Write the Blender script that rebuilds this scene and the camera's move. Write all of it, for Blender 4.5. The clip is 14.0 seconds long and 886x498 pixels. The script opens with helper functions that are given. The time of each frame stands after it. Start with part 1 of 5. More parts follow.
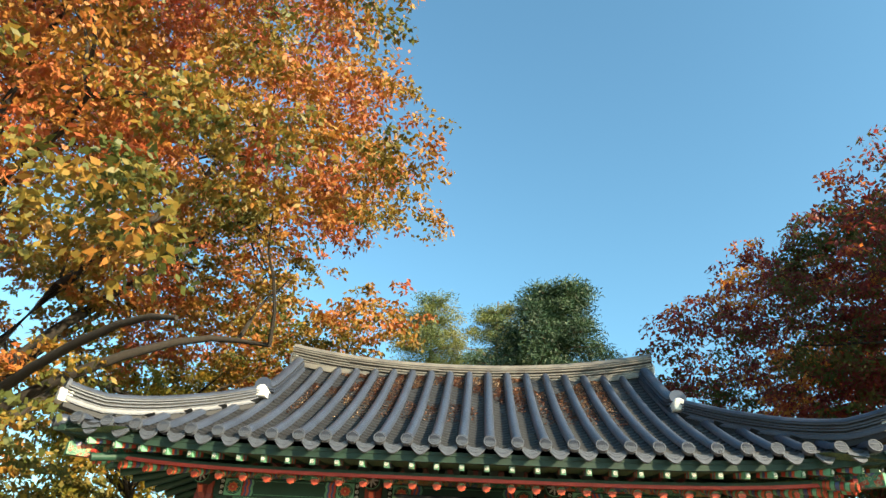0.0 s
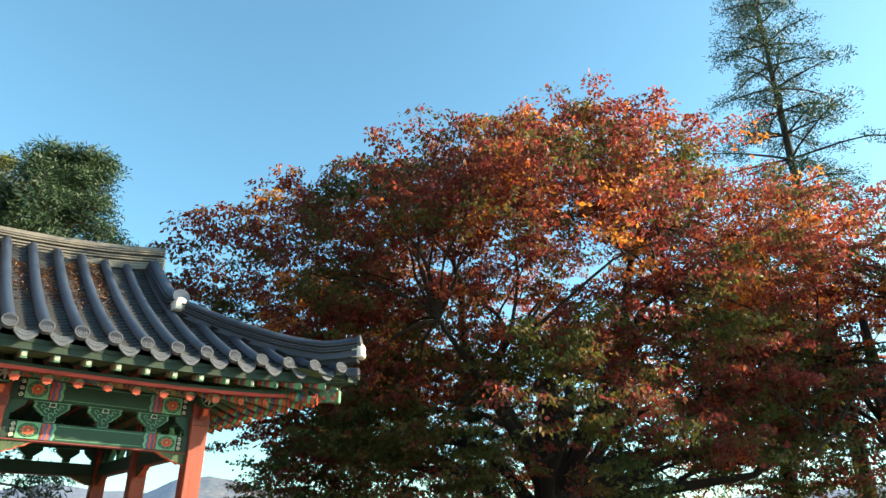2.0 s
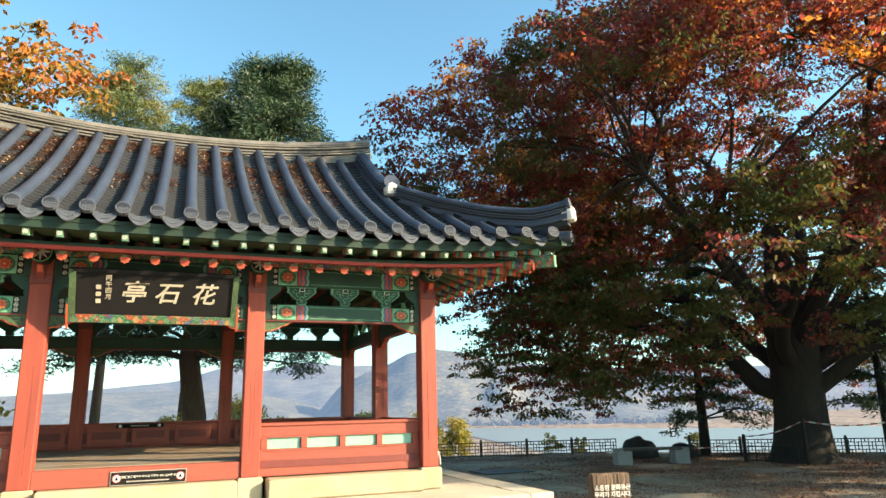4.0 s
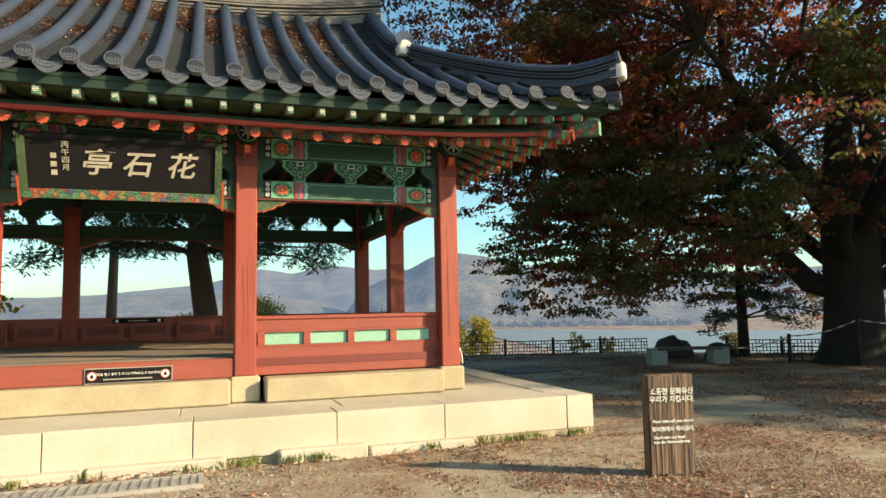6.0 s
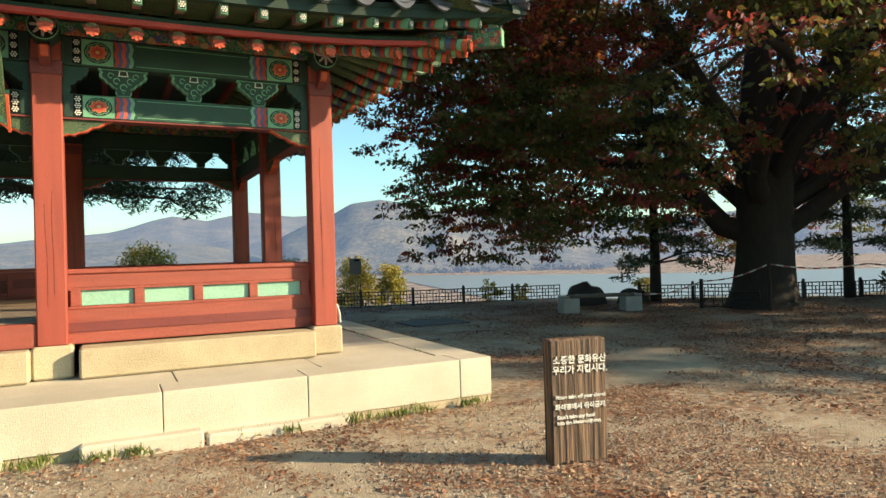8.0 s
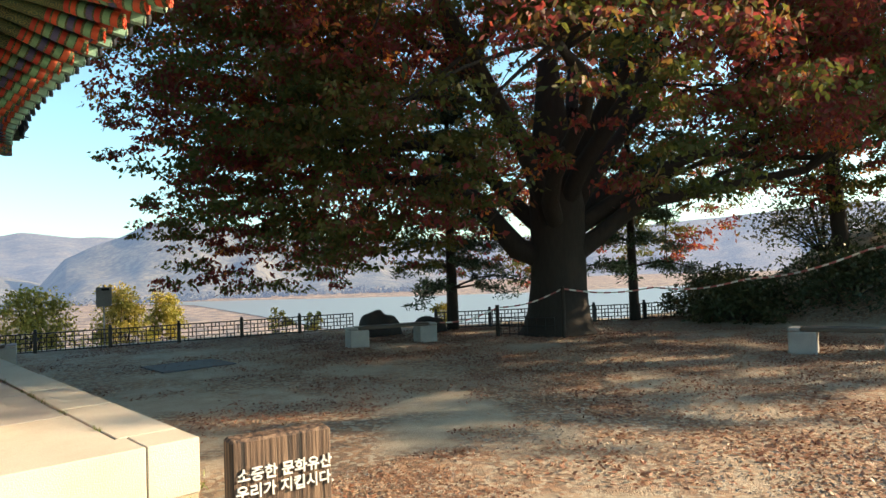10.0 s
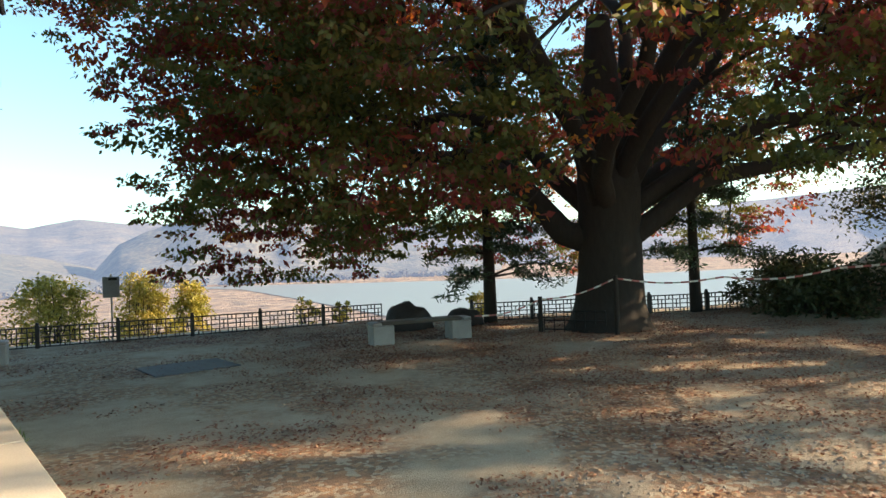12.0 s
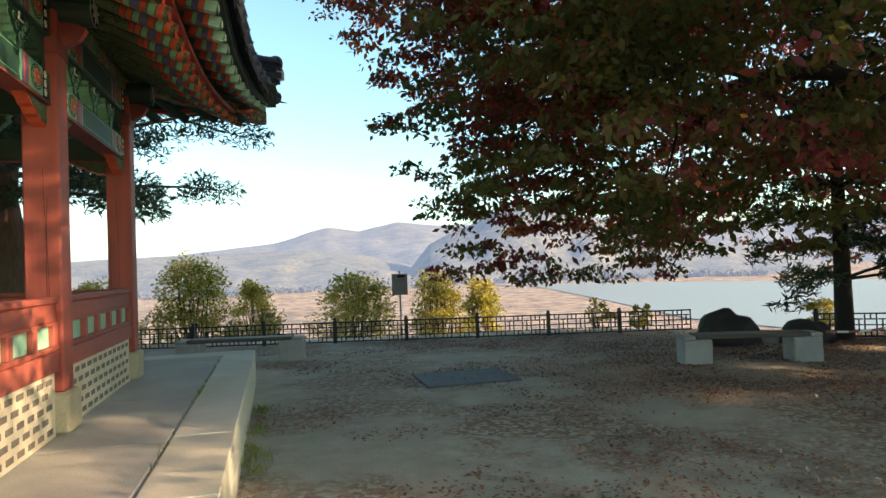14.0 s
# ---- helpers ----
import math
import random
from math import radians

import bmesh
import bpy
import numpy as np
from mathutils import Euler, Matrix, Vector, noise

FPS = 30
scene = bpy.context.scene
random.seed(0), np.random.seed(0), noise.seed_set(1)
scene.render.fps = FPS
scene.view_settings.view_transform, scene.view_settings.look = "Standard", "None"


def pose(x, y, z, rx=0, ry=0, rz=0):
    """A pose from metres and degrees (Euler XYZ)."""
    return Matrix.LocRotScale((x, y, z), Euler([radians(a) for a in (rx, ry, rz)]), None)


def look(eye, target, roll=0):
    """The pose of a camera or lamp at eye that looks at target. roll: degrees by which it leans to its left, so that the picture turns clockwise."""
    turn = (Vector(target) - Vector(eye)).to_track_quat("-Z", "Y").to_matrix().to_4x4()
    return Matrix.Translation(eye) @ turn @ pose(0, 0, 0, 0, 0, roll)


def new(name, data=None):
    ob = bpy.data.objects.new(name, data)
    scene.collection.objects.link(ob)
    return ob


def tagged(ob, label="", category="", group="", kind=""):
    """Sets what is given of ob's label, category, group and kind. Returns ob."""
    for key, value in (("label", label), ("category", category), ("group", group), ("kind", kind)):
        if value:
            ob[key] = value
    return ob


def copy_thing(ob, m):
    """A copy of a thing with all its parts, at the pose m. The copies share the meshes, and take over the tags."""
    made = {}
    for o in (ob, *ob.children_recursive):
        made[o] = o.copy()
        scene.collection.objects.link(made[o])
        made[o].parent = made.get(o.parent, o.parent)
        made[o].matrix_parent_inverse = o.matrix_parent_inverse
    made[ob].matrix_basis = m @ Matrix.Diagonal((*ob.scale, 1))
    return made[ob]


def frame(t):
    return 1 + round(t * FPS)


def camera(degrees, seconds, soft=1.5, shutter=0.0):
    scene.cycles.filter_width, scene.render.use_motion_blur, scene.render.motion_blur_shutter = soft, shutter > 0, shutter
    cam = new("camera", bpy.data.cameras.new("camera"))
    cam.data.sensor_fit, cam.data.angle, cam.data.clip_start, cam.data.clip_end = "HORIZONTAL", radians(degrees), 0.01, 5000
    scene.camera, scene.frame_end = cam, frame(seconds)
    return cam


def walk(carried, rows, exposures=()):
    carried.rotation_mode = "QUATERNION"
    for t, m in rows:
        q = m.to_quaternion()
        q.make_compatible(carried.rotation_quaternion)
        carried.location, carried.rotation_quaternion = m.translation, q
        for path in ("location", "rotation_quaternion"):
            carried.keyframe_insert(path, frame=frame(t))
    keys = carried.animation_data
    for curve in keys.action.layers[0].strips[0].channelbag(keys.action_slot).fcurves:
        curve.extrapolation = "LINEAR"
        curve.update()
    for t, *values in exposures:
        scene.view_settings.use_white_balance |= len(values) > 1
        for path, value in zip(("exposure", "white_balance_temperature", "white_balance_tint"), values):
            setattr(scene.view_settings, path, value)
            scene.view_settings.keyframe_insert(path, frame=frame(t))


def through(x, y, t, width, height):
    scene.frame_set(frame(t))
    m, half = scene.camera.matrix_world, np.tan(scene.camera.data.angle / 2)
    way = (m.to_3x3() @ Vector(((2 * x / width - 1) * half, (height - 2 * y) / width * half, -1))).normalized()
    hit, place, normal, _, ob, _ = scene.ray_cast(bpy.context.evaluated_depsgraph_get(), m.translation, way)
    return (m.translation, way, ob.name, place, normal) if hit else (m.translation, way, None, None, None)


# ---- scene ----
cam = camera(66.9, 14.0)
PATH = [
    (0, (-3.699, -10.667, 1.62), (-3.821, -8.947, 2.632), 3.2),
    (0.5, (-3.532, -10.485, 1.612), (-3.31, -8.757, 2.596), 2.6),
    (1, (-3.452, -10.302, 1.68), (-2.786, -8.677, 2.637), 1.3),
    (1.5, (-3.489, -10.199, 1.715), (-2.523, -8.697, 2.616), 0.6),
    (2, (-3.629, -10.186, 1.715), (-2.47, -8.769, 2.52), 0.3),
    (2.5, (-3.765, -10.162, 1.651), (-2.623, -8.685, 2.37), -0.6),
    (3, (-3.793, -10.154, 1.632), (-2.779, -8.556, 2.279), -0.2),
    (3.5, (-3.713, -10.104, 1.642), (-2.858, -8.384, 2.203), -0.9),
    (3.7, (-3.689, -10.041, 1.644), (-2.918, -8.271, 2.166), -0.8),
    (5.8, (-3.167, -8.611, 1.533), (-2.516, -6.729, 1.713), -1.5),
    (6, (-3.085, -8.475, 1.512), (-2.412, -6.601, 1.689), -1.1),
    (6.5, (-2.862, -8.18, 1.492), (-2.192, -6.298, 1.595), -1.7),
    (7, (-2.592, -7.793, 1.483), (-1.749, -5.979, 1.485), -2.0),
    (7.2, (-2.519, -7.712, 1.469), (-1.659, -5.906, 1.459), -1.9),
    (9.3, (-1.185, -6.536, 1.622), (-0.114, -4.849, 1.692), -2.2),
    (9.5, (-1.041, -6.45, 1.606), (0.102, -4.81, 1.665), -2.6),
    (10, (-0.561, -6.034, 1.558), (0.789, -4.559, 1.622), -2.0),
    (10.5, (-0.24, -5.891, 1.555), (1.17, -4.472, 1.547), -3.6),
    (11, (0.109, -5.61, 1.582), (1.447, -4.124, 1.583), -2.8),
    (11.5, (0.431, -5.179, 1.605), (1.757, -3.682, 1.626), -2.7),
    (12, (0.725, -4.851, 1.616), (1.978, -3.292, 1.637), -2.2),
    (12.5, (1.013, -4.467, 1.632), (2.164, -2.832, 1.678), -1.8),
    (13, (1.165, -4.016, 1.671), (2.214, -2.317, 1.79), -3.5),
    (13.5, (1.436, -3.565, 1.619), (2.168, -1.707, 1.726), -2.6),
    (14, (1.657, -3.074, 1.595), (2.144, -1.135, 1.643), -2.1),
]
walk(cam, [(t, look(eye, target, roll)) for t, eye, target, roll in PATH],
     exposures=[(0, 1.05, 6350, 6), (2, 1.15, 6350, 6), (3.7, 1.2, 6500, 9), (6, 0.57, 6750, 10), (7.2, 0.57, 6750, 10),
                (9.5, 0.95, 6850, 15), (12, 1.27, 7150, 18), (14, 1.27, 7300, 18), (14.2, 1.27, 7300, 14)])

# ---------------------------------------------------------------- light
SUN_AZ, SUN_EL = radians(124.0), radians(21.0)
world = bpy.data.worlds.new("sky")
scene.world = world
world.use_nodes = True
wn = world.node_tree
sky = wn.nodes.new("ShaderNodeTexSky")
sky.sky_type, sky.sun_disc = "NISHITA", False
sky.sun_elevation, sky.sun_rotation = SUN_EL, SUN_AZ
sky.air_density, sky.dust_density, sky.ozone_density = 1.0, 1.0, 1.5
wn.nodes["Background"].inputs["Strength"].default_value = 0.15
clear = wn.nodes.new("ShaderNodeMix")  # a clear autumn sky, a little greener blue
clear.data_type, clear.blend_type = "RGBA", "MULTIPLY"
clear.inputs[0].default_value, clear.inputs[7].default_value = 1.0, (0.81, 1.12, 1.06, 1)
wn.links.new(sky.outputs[0], clear.inputs[6])
wn.links.new(clear.outputs[2], wn.nodes["Background"].inputs["Color"])
sun = new("sun", bpy.data.lights.new("sun", "SUN"))
sun.data.energy, sun.data.angle, sun.data.color = 6.8, radians(0.6), (1.0, 0.78, 0.50)
sun_way = Vector((math.sin(SUN_AZ) * math.cos(SUN_EL), math.cos(SUN_AZ) * math.cos(SUN_EL), math.sin(SUN_EL)))
sun.matrix_world = look(sun_way * 60, (0, 0, 0))


# ---------------------------------------------------------------- materials
class Nodes:
    """A small builder for procedural materials."""

    def __init__(self, name, rough=0.8, metal=0.0):
        self.m = bpy.data.materials.new(name)
        self.m.use_nodes = True
        self.t = self.m.node_tree
        self.b = self.t.nodes["Principled BSDF"]
        self.b.inputs["Roughness"].default_value = rough
        self.b.inputs["Metallic"].default_value = metal

    def add(self, kind, **settings):
        n = self.t.nodes.new("ShaderNode" + kind)
        for k, v in settings.items():
            n.inputs[k.replace("_", " ")].default_value = v
        return n

    def link(self, a, b):
        self.t.links.new(a, b)

    def coords(self, scale=(1, 1, 1), space="Object"):
        c = self.add("TexCoord")
        m = self.add("Mapping", Scale=scale)
        self.link(c.outputs[space], m.inputs[0])
        return m.outputs[0]

    def noise(self, scale, detail=4.0, vec=None, rough=0.6):
        n = self.add("TexNoise", Scale=scale, Detail=detail, Roughness=rough)
        self.link(vec or self.coords(), n.inputs["Vector"])
        return n.outputs[0]

    def ramp(self, fac, *stops, hard=False):
        r = self.add("ValToRGB")
        e = r.color_ramp.elements
        while len(e) < len(stops):
            e.new(0.5)
        for el, (p, c) in zip(e, stops):
            el.position, el.color = p, (*c, 1)
        if hard:
            r.color_ramp.interpolation = "CONSTANT"
        self.link(fac, r.inputs[0])
        return r.outputs[0]

    def mix(self, fac, a, b, mode="MIX"):
        n = self.t.nodes.new("ShaderNodeMix")
        n.data_type, n.blend_type = "RGBA", mode
        for v, i in ((fac, 0), (a, 6), (b, 7)):
            if isinstance(v, (int, float)):
                n.inputs[i].default_value = v
            elif isinstance(v, tuple):
                n.inputs[i].default_value = (*v, 1)
            else:
                self.link(v, n.inputs[i])
        return n.outputs[2]

    def colour(self, c):
        if isinstance(c, tuple):
            self.b.inputs["Base Color"].default_value = (*c, 1)
        else:
            self.link(c, self.b.inputs["Base Color"])
        return self

    def bump(self, height, strength=0.3, distance=0.02):
        n = self.add("Bump", Strength=strength, Distance=distance)
        self.link(height, n.inputs["Height"])
        self.link(n.outputs[0], self.b.inputs["Normal"])
        return self


def weathered(name, base, dark, scale=3.0, rough=0.75, fine=40.0, bump=0.25, spread=(0.35, 0.7), stretch=(1, 1, 1), light=None):
    """Paint, plaster, stone: two scales of variation, fine relief and wear."""
    k = Nodes(name, rough)
    big = k.noise(scale, 5, k.coords(stretch))
    small = k.noise(fine, 3, k.coords(stretch))
    c = k.ramp(big, (spread[0], dark), (spread[1], base))
    c = k.mix(0.35, c, k.ramp(small, (0.3, tuple(v * 0.6 for v in base)), (0.75, light or tuple(min(1, v * 1.25) for v in base))))
    k.colour(c).bump(small, bump, 0.01)
    return k.m


red_wood = weathered("red_paint", (0.34, 0.054, 0.030), (0.19, 0.028, 0.019), 1.2, 0.6, 60, 0.35, stretch=(8, 8, 0.7), light=(0.44, 0.105, 0.065))
red_rail = weathered("faded_red_paint", (0.31, 0.050, 0.032), (0.20, 0.030, 0.021), 1.5, 0.65, 50, 0.4, stretch=(0.8, 0.8, 8), light=(0.50, 0.20, 0.135))
dark_red = weathered("dark_red_paint", (0.20, 0.04, 0.035), (0.12, 0.025, 0.022), 2.0, 0.65)
green_paint = weathered("green_paint", (0.013, 0.062, 0.040), (0.008, 0.038, 0.026), 2.5, 0.6, 60)
green_deep = weathered("deep_green_paint", (0.010, 0.038, 0.026), (0.006, 0.022, 0.016), 2.5, 0.65, 60)
green_pale = weathered("pale_green_panel", (0.28, 0.50, 0.38), (0.20, 0.40, 0.30), 2.0, 0.7, 50)
jade = weathered("jade_paint", (0.16, 0.40, 0.24), (0.10, 0.28, 0.17), 6.0, 0.6, 70)
orange_paint = weathered("orange_paint", (0.55, 0.10, 0.035), (0.40, 0.06, 0.03), 8.0, 0.6, 80)
scarlet = weathered("scarlet_paint", (0.42, 0.045, 0.03), (0.30, 0.03, 0.02), 4.0, 0.55)
blue_paint = weathered("blue_paint", (0.07, 0.10, 0.26), (0.05, 0.06, 0.16), 8.0, 0.6)
ochre = weathered("ochre_paint", (0.55, 0.36, 0.10), (0.40, 0.24, 0.08), 8.0, 0.6)
white_paint = weathered("chalk_white_paint", (0.72, 0.70, 0.62), (0.52, 0.50, 0.44), 6.0, 0.8)
black_paint = weathered("black_paint", (0.016, 0.015, 0.016), (0.010, 0.010, 0.011), 3.0, 0.85, 50, 0.1)
black_paint.node_tree.nodes["Principled BSDF"].inputs["Specular IOR Level"].default_value = 0.12
plaster = weathered("white_plaster", (0.78, 0.75, 0.70), (0.48, 0.46, 0.43), 5.0, 0.85, 30, 0.4)
tile_mat = weathered("grey_roof_tile", (0.046, 0.062, 0.104), (0.018, 0.025, 0.044), 2.2, 0.4, 45, 0.45, light=(0.10, 0.118, 0.155))
tile_end_mat = weathered("pressed_grey_tile", (0.085, 0.098, 0.128), (0.034, 0.040, 0.054), 6.0, 0.65, 60, 0.4)
# darker version of the roof tile, for the pan rows and the ridge cores
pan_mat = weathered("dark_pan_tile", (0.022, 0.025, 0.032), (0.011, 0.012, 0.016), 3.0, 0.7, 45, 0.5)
# much paler than the roof tile: sun on the main ridge put into its colour
ridge_mat = weathered("sunlit_ridge_tile", (0.19, 0.18, 0.165), (0.07, 0.07, 0.075), 2.6, 0.8, 40, 0.5, light=(0.30, 0.28, 0.245))
granite = weathered("yellowed_granite", (0.46, 0.39, 0.26), (0.32, 0.26, 0.16), 2.2, 0.85, 70, 0.5, light=(0.58, 0.52, 0.39))
granite_pale = weathered("pale_granite", (0.60, 0.555, 0.46), (0.42, 0.375, 0.285), 1.1, 0.85, 90, 0.4, light=(0.70, 0.66, 0.56))
concrete = weathered("grey_concrete", (0.42, 0.40, 0.36), (0.27, 0.255, 0.23), 1.2, 0.9, 80, 0.4)
bench_stone = weathered("bench_granite", (0.36, 0.355, 0.34), (0.24, 0.235, 0.23), 3.0, 0.85, 90, 0.4)
boulder_mat = weathered("dark_boulder", (0.045, 0.041, 0.04), (0.026, 0.024, 0.024), 3.0, 0.9, 25, 0.8)
brick_grey = weathered("grey_brown_brick", (0.17, 0.145, 0.12), (0.09, 0.078, 0.068), 9.0, 0.9, 60)
mortar = weathered("yellowed_mortar", (0.60, 0.53, 0.41), (0.42, 0.36, 0.27), 4.0, 0.9, 50, 0.5)
brick_dark = weathered("slate_cover", (0.13, 0.14, 0.155), (0.08, 0.087, 0.097), 9.0, 0.9, 60)
iron = weathered("black_iron", (0.022, 0.022, 0.024), (0.013, 0.012, 0.012), 6.0, 0.5, 60, 0.2)
steel = weathered("galvanised_steel", (0.30, 0.30, 0.30), (0.18, 0.17, 0.16), 6.0, 0.5, 60, 0.2)
floor_wood = weathered("worn_floor_board", (0.30, 0.235, 0.17), (0.17, 0.13, 0.095), 2.0, 0.45, 40, 0.3, stretch=(0.7, 9, 9))
seat_wood = weathered("dark_seat_plank", (0.11, 0.09, 0.07), (0.06, 0.05, 0.04), 2.0, 0.7, 40, 0.4, stretch=(0.7, 9, 9))
bark = weathered("dark_bark", (0.034, 0.028, 0.023), (0.018, 0.015, 0.013), 5.0, 0.95, 22, 1.0, stretch=(3, 3, 0.7))
bark_warm = weathered("pine_bark", (0.17, 0.11, 0.075), (0.06, 0.042, 0.032), 5.0, 0.95, 18, 1.0, stretch=(3, 3, 0.6))
tape_mat = weathered("red_tape", (0.45, 0.14, 0.13), (0.32, 0.10, 0.10), 4.0, 0.5)
board_grey = weathered("grey_sheet_metal", (0.20, 0.21, 0.22), (0.12, 0.125, 0.13), 5.0, 0.5)
sign_ink = weathered("white_lettering", (0.78, 0.77, 0.72), (0.66, 0.65, 0.60), 20.0, 0.7)
gold_ink = weathered("aged_white_lettering", (0.52, 0.47, 0.38), (0.38, 0.34, 0.27), 12.0, 0.7)


def wood_sign_material():
    k = Nodes("grooved_brown_wood", 0.7)
    v = k.coords((26, 26, 0.9))
    n = k.noise(1.6, 6, v)
    c = k.ramp(n, (0.38, (0.014, 0.009, 0.007)), (0.48, (0.085, 0.050, 0.032)), (0.64, (0.23, 0.145, 0.090)))
    k.colour(c).bump(n, 0.9, 0.02)
    return k.m


def painted_ornament(name, scale):
    """Dense many-coloured ornament: rings and cells of green, red, blue and white."""
    k = Nodes(name, 0.6)
    v = k.add("TexVoronoi", Scale=scale)
    k.link(k.coords(), v.inputs["Vector"])
    pick = k.add("SeparateColor")
    k.link(v.outputs["Color"], pick.inputs[0])
    cell = k.ramp(pick.outputs[0], (0.0, (0.03, 0.15, 0.08)), (0.34, (0.42, 0.07, 0.03)), (0.55, (0.06, 0.22, 0.12)), (0.72, (0.08, 0.09, 0.22)), (0.84, (0.5, 0.26, 0.10)), hard=True)
    ring = k.ramp(v.outputs["Distance"], (0.0, (0, 0, 0)), (0.36, (1, 1, 1)), (0.48, (0, 0, 0)), hard=True)
    c = k.mix(k.mix(1.0, ring, (0.75, 0.75, 0.75), "MULTIPLY"), cell, (0.30, 0.42, 0.26))
    core = k.ramp(v.outputs["Distance"], (0.0, (1, 1, 1)), (0.14, (0, 0, 0)), hard=True)
    c = k.mix(core, c, (0.55, 0.16, 0.06))
    k.colour(k.mix(0.3, c, k.ramp(k.noise(14), (0.3, (0.02, 0.03, 0.02)), (0.7, (0.4, 0.36, 0.26))), "MULTIPLY"))
    return k.m


def scroll_material():
    """Green boards covered with fine painted scrolls."""
    k = Nodes("scrolled_green_board", 0.65)
    v = k.add("TexVoronoi", Scale=11.0)
    k.link(k.coords((1, 1, 2)), v.inputs["Vector"])
    w = k.add("Math")
    w.operation = "MULTIPLY"
    w.inputs[1].default_value = 34.0
    k.link(v.outputs["Distance"], w.inputs[0])
    s = k.add("Math")
    s.operation = "SINE"
    k.link(w.outputs[0], s.inputs[0])
    line = k.ramp(s.outputs[0], (0.45, (0.010, 0.040, 0.026)), (0.6, (0.11, 0.20, 0.075)), (0.95, (0.22, 0.22, 0.06)))
    k.colour(k.mix(0.4, line, k.ramp(k.noise(5), (0.35, (0.01, 0.03, 0.02)), (0.7, (0.06, 0.14, 0.07)))))
    return k.m


scrolled = scroll_material()
sign_wood = wood_sign_material()
ornament = painted_ornament("painted_ornament", 9.0)
ornament_fine = painted_ornament("fine_painted_ornament", 16.0)


def leaf_material(name, stops, patch=0.5, through=0.52, rise=None, speck=0.38):
    """Leaves: colour drifts in patches over the crown and differs from leaf to leaf."""
    k = Nodes(name, 0.55)
    g = k.add("NewGeometry")
    big = k.noise(patch, 2, k.coords())
    mix = k.add("Math")
    mix.operation = "MULTIPLY_ADD"
    mix.inputs[1].default_value = speck
    k.link(g.outputs["Random Per Island"], mix.inputs[0])
    sub = k.add("Math")
    sub.operation = "MULTIPLY_ADD"
    sub.inputs[1].default_value, sub.inputs[2].default_value = 2.3, -0.85
    k.link(big, sub.inputs[0])
    k.link(sub.outputs[0], mix.inputs[2])
    value = mix.outputs[0]
    if rise:  # colour shifts with height: greener low in the crown, more orange high up
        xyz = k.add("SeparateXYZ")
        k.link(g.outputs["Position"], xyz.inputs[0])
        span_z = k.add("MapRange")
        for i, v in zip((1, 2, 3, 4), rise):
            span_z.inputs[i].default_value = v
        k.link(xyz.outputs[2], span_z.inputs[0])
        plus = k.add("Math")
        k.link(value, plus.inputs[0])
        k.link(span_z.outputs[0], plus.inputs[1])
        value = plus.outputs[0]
    c = k.ramp(value, *stops)
    k.colour(c)
    tr = k.add("BsdfTranslucent")
    k.link(c, tr.inputs["Color"])
    sh = k.add("MixShader")
    sh.inputs[0].default_value = through
    k.link(k.b.outputs[0], sh.inputs[1])
    k.link(tr.outputs[0], sh.inputs[2])
    k.link(sh.outputs[0], k.t.nodes["Material Output"].inputs["Surface"])
    return k.m


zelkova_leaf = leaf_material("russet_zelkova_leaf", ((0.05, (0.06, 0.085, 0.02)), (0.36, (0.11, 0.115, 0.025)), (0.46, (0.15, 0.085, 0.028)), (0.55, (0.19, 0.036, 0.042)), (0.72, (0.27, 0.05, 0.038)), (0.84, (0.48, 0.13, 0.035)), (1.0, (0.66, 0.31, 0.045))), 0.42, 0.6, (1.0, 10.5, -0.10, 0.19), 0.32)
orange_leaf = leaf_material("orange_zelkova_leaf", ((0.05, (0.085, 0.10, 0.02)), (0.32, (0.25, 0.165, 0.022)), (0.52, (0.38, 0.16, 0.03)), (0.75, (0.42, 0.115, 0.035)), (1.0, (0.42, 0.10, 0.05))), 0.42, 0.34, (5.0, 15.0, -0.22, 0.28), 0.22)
pine_leaf = leaf_material("pine_needle", ((0.1, (0.018, 0.045, 0.022)), (0.6, (0.035, 0.075, 0.03)), (1.0, (0.06, 0.10, 0.04))), 0.5, 0.15)
# olive green, brightened and yellowed in the colour for sun on these pines
pine_sunny = leaf_material("sunlit_olive_needle", ((0.1, (0.085, 0.12, 0.03)), (0.6, (0.17, 0.185, 0.045)), (1.0, (0.27, 0.245, 0.06))), 0.5, 0.2)
shrub_leaf = leaf_material("yellow_green_leaf", ((0.1, (0.17, 0.18, 0.03)), (0.6, (0.34, 0.29, 0.05)), (1.0, (0.48, 0.36, 0.08))), 0.8, 0.4)
bush_leaf = leaf_material("dark_bush_leaf", ((0.1, (0.025, 0.045, 0.02)), (0.6, (0.05, 0.07, 0.025)), (1.0, (0.10, 0.09, 0.04))), 0.6, 0.3)
litter_leaf = leaf_material("fallen_leaf", ((0.05, (0.08, 0.036, 0.026)), (0.4, (0.20, 0.08, 0.045)), (0.7, (0.29, 0.135, 0.075)), (1.0, (0.46, 0.33, 0.22))), 0.6, 0.1, None, 0.6)
yellow_leaf = leaf_material("yellowing_leaf", ((0.05, (0.10, 0.13, 0.02)), (0.5, (0.30, 0.25, 0.03)), (1.0, (0.50, 0.30, 0.04))), 0.5, 0.5)
grass_mat = leaf_material("grass_blade", ((0.1, (0.07, 0.12, 0.02)), (1.0, (0.24, 0.26, 0.06))), 1.0, 0.3)


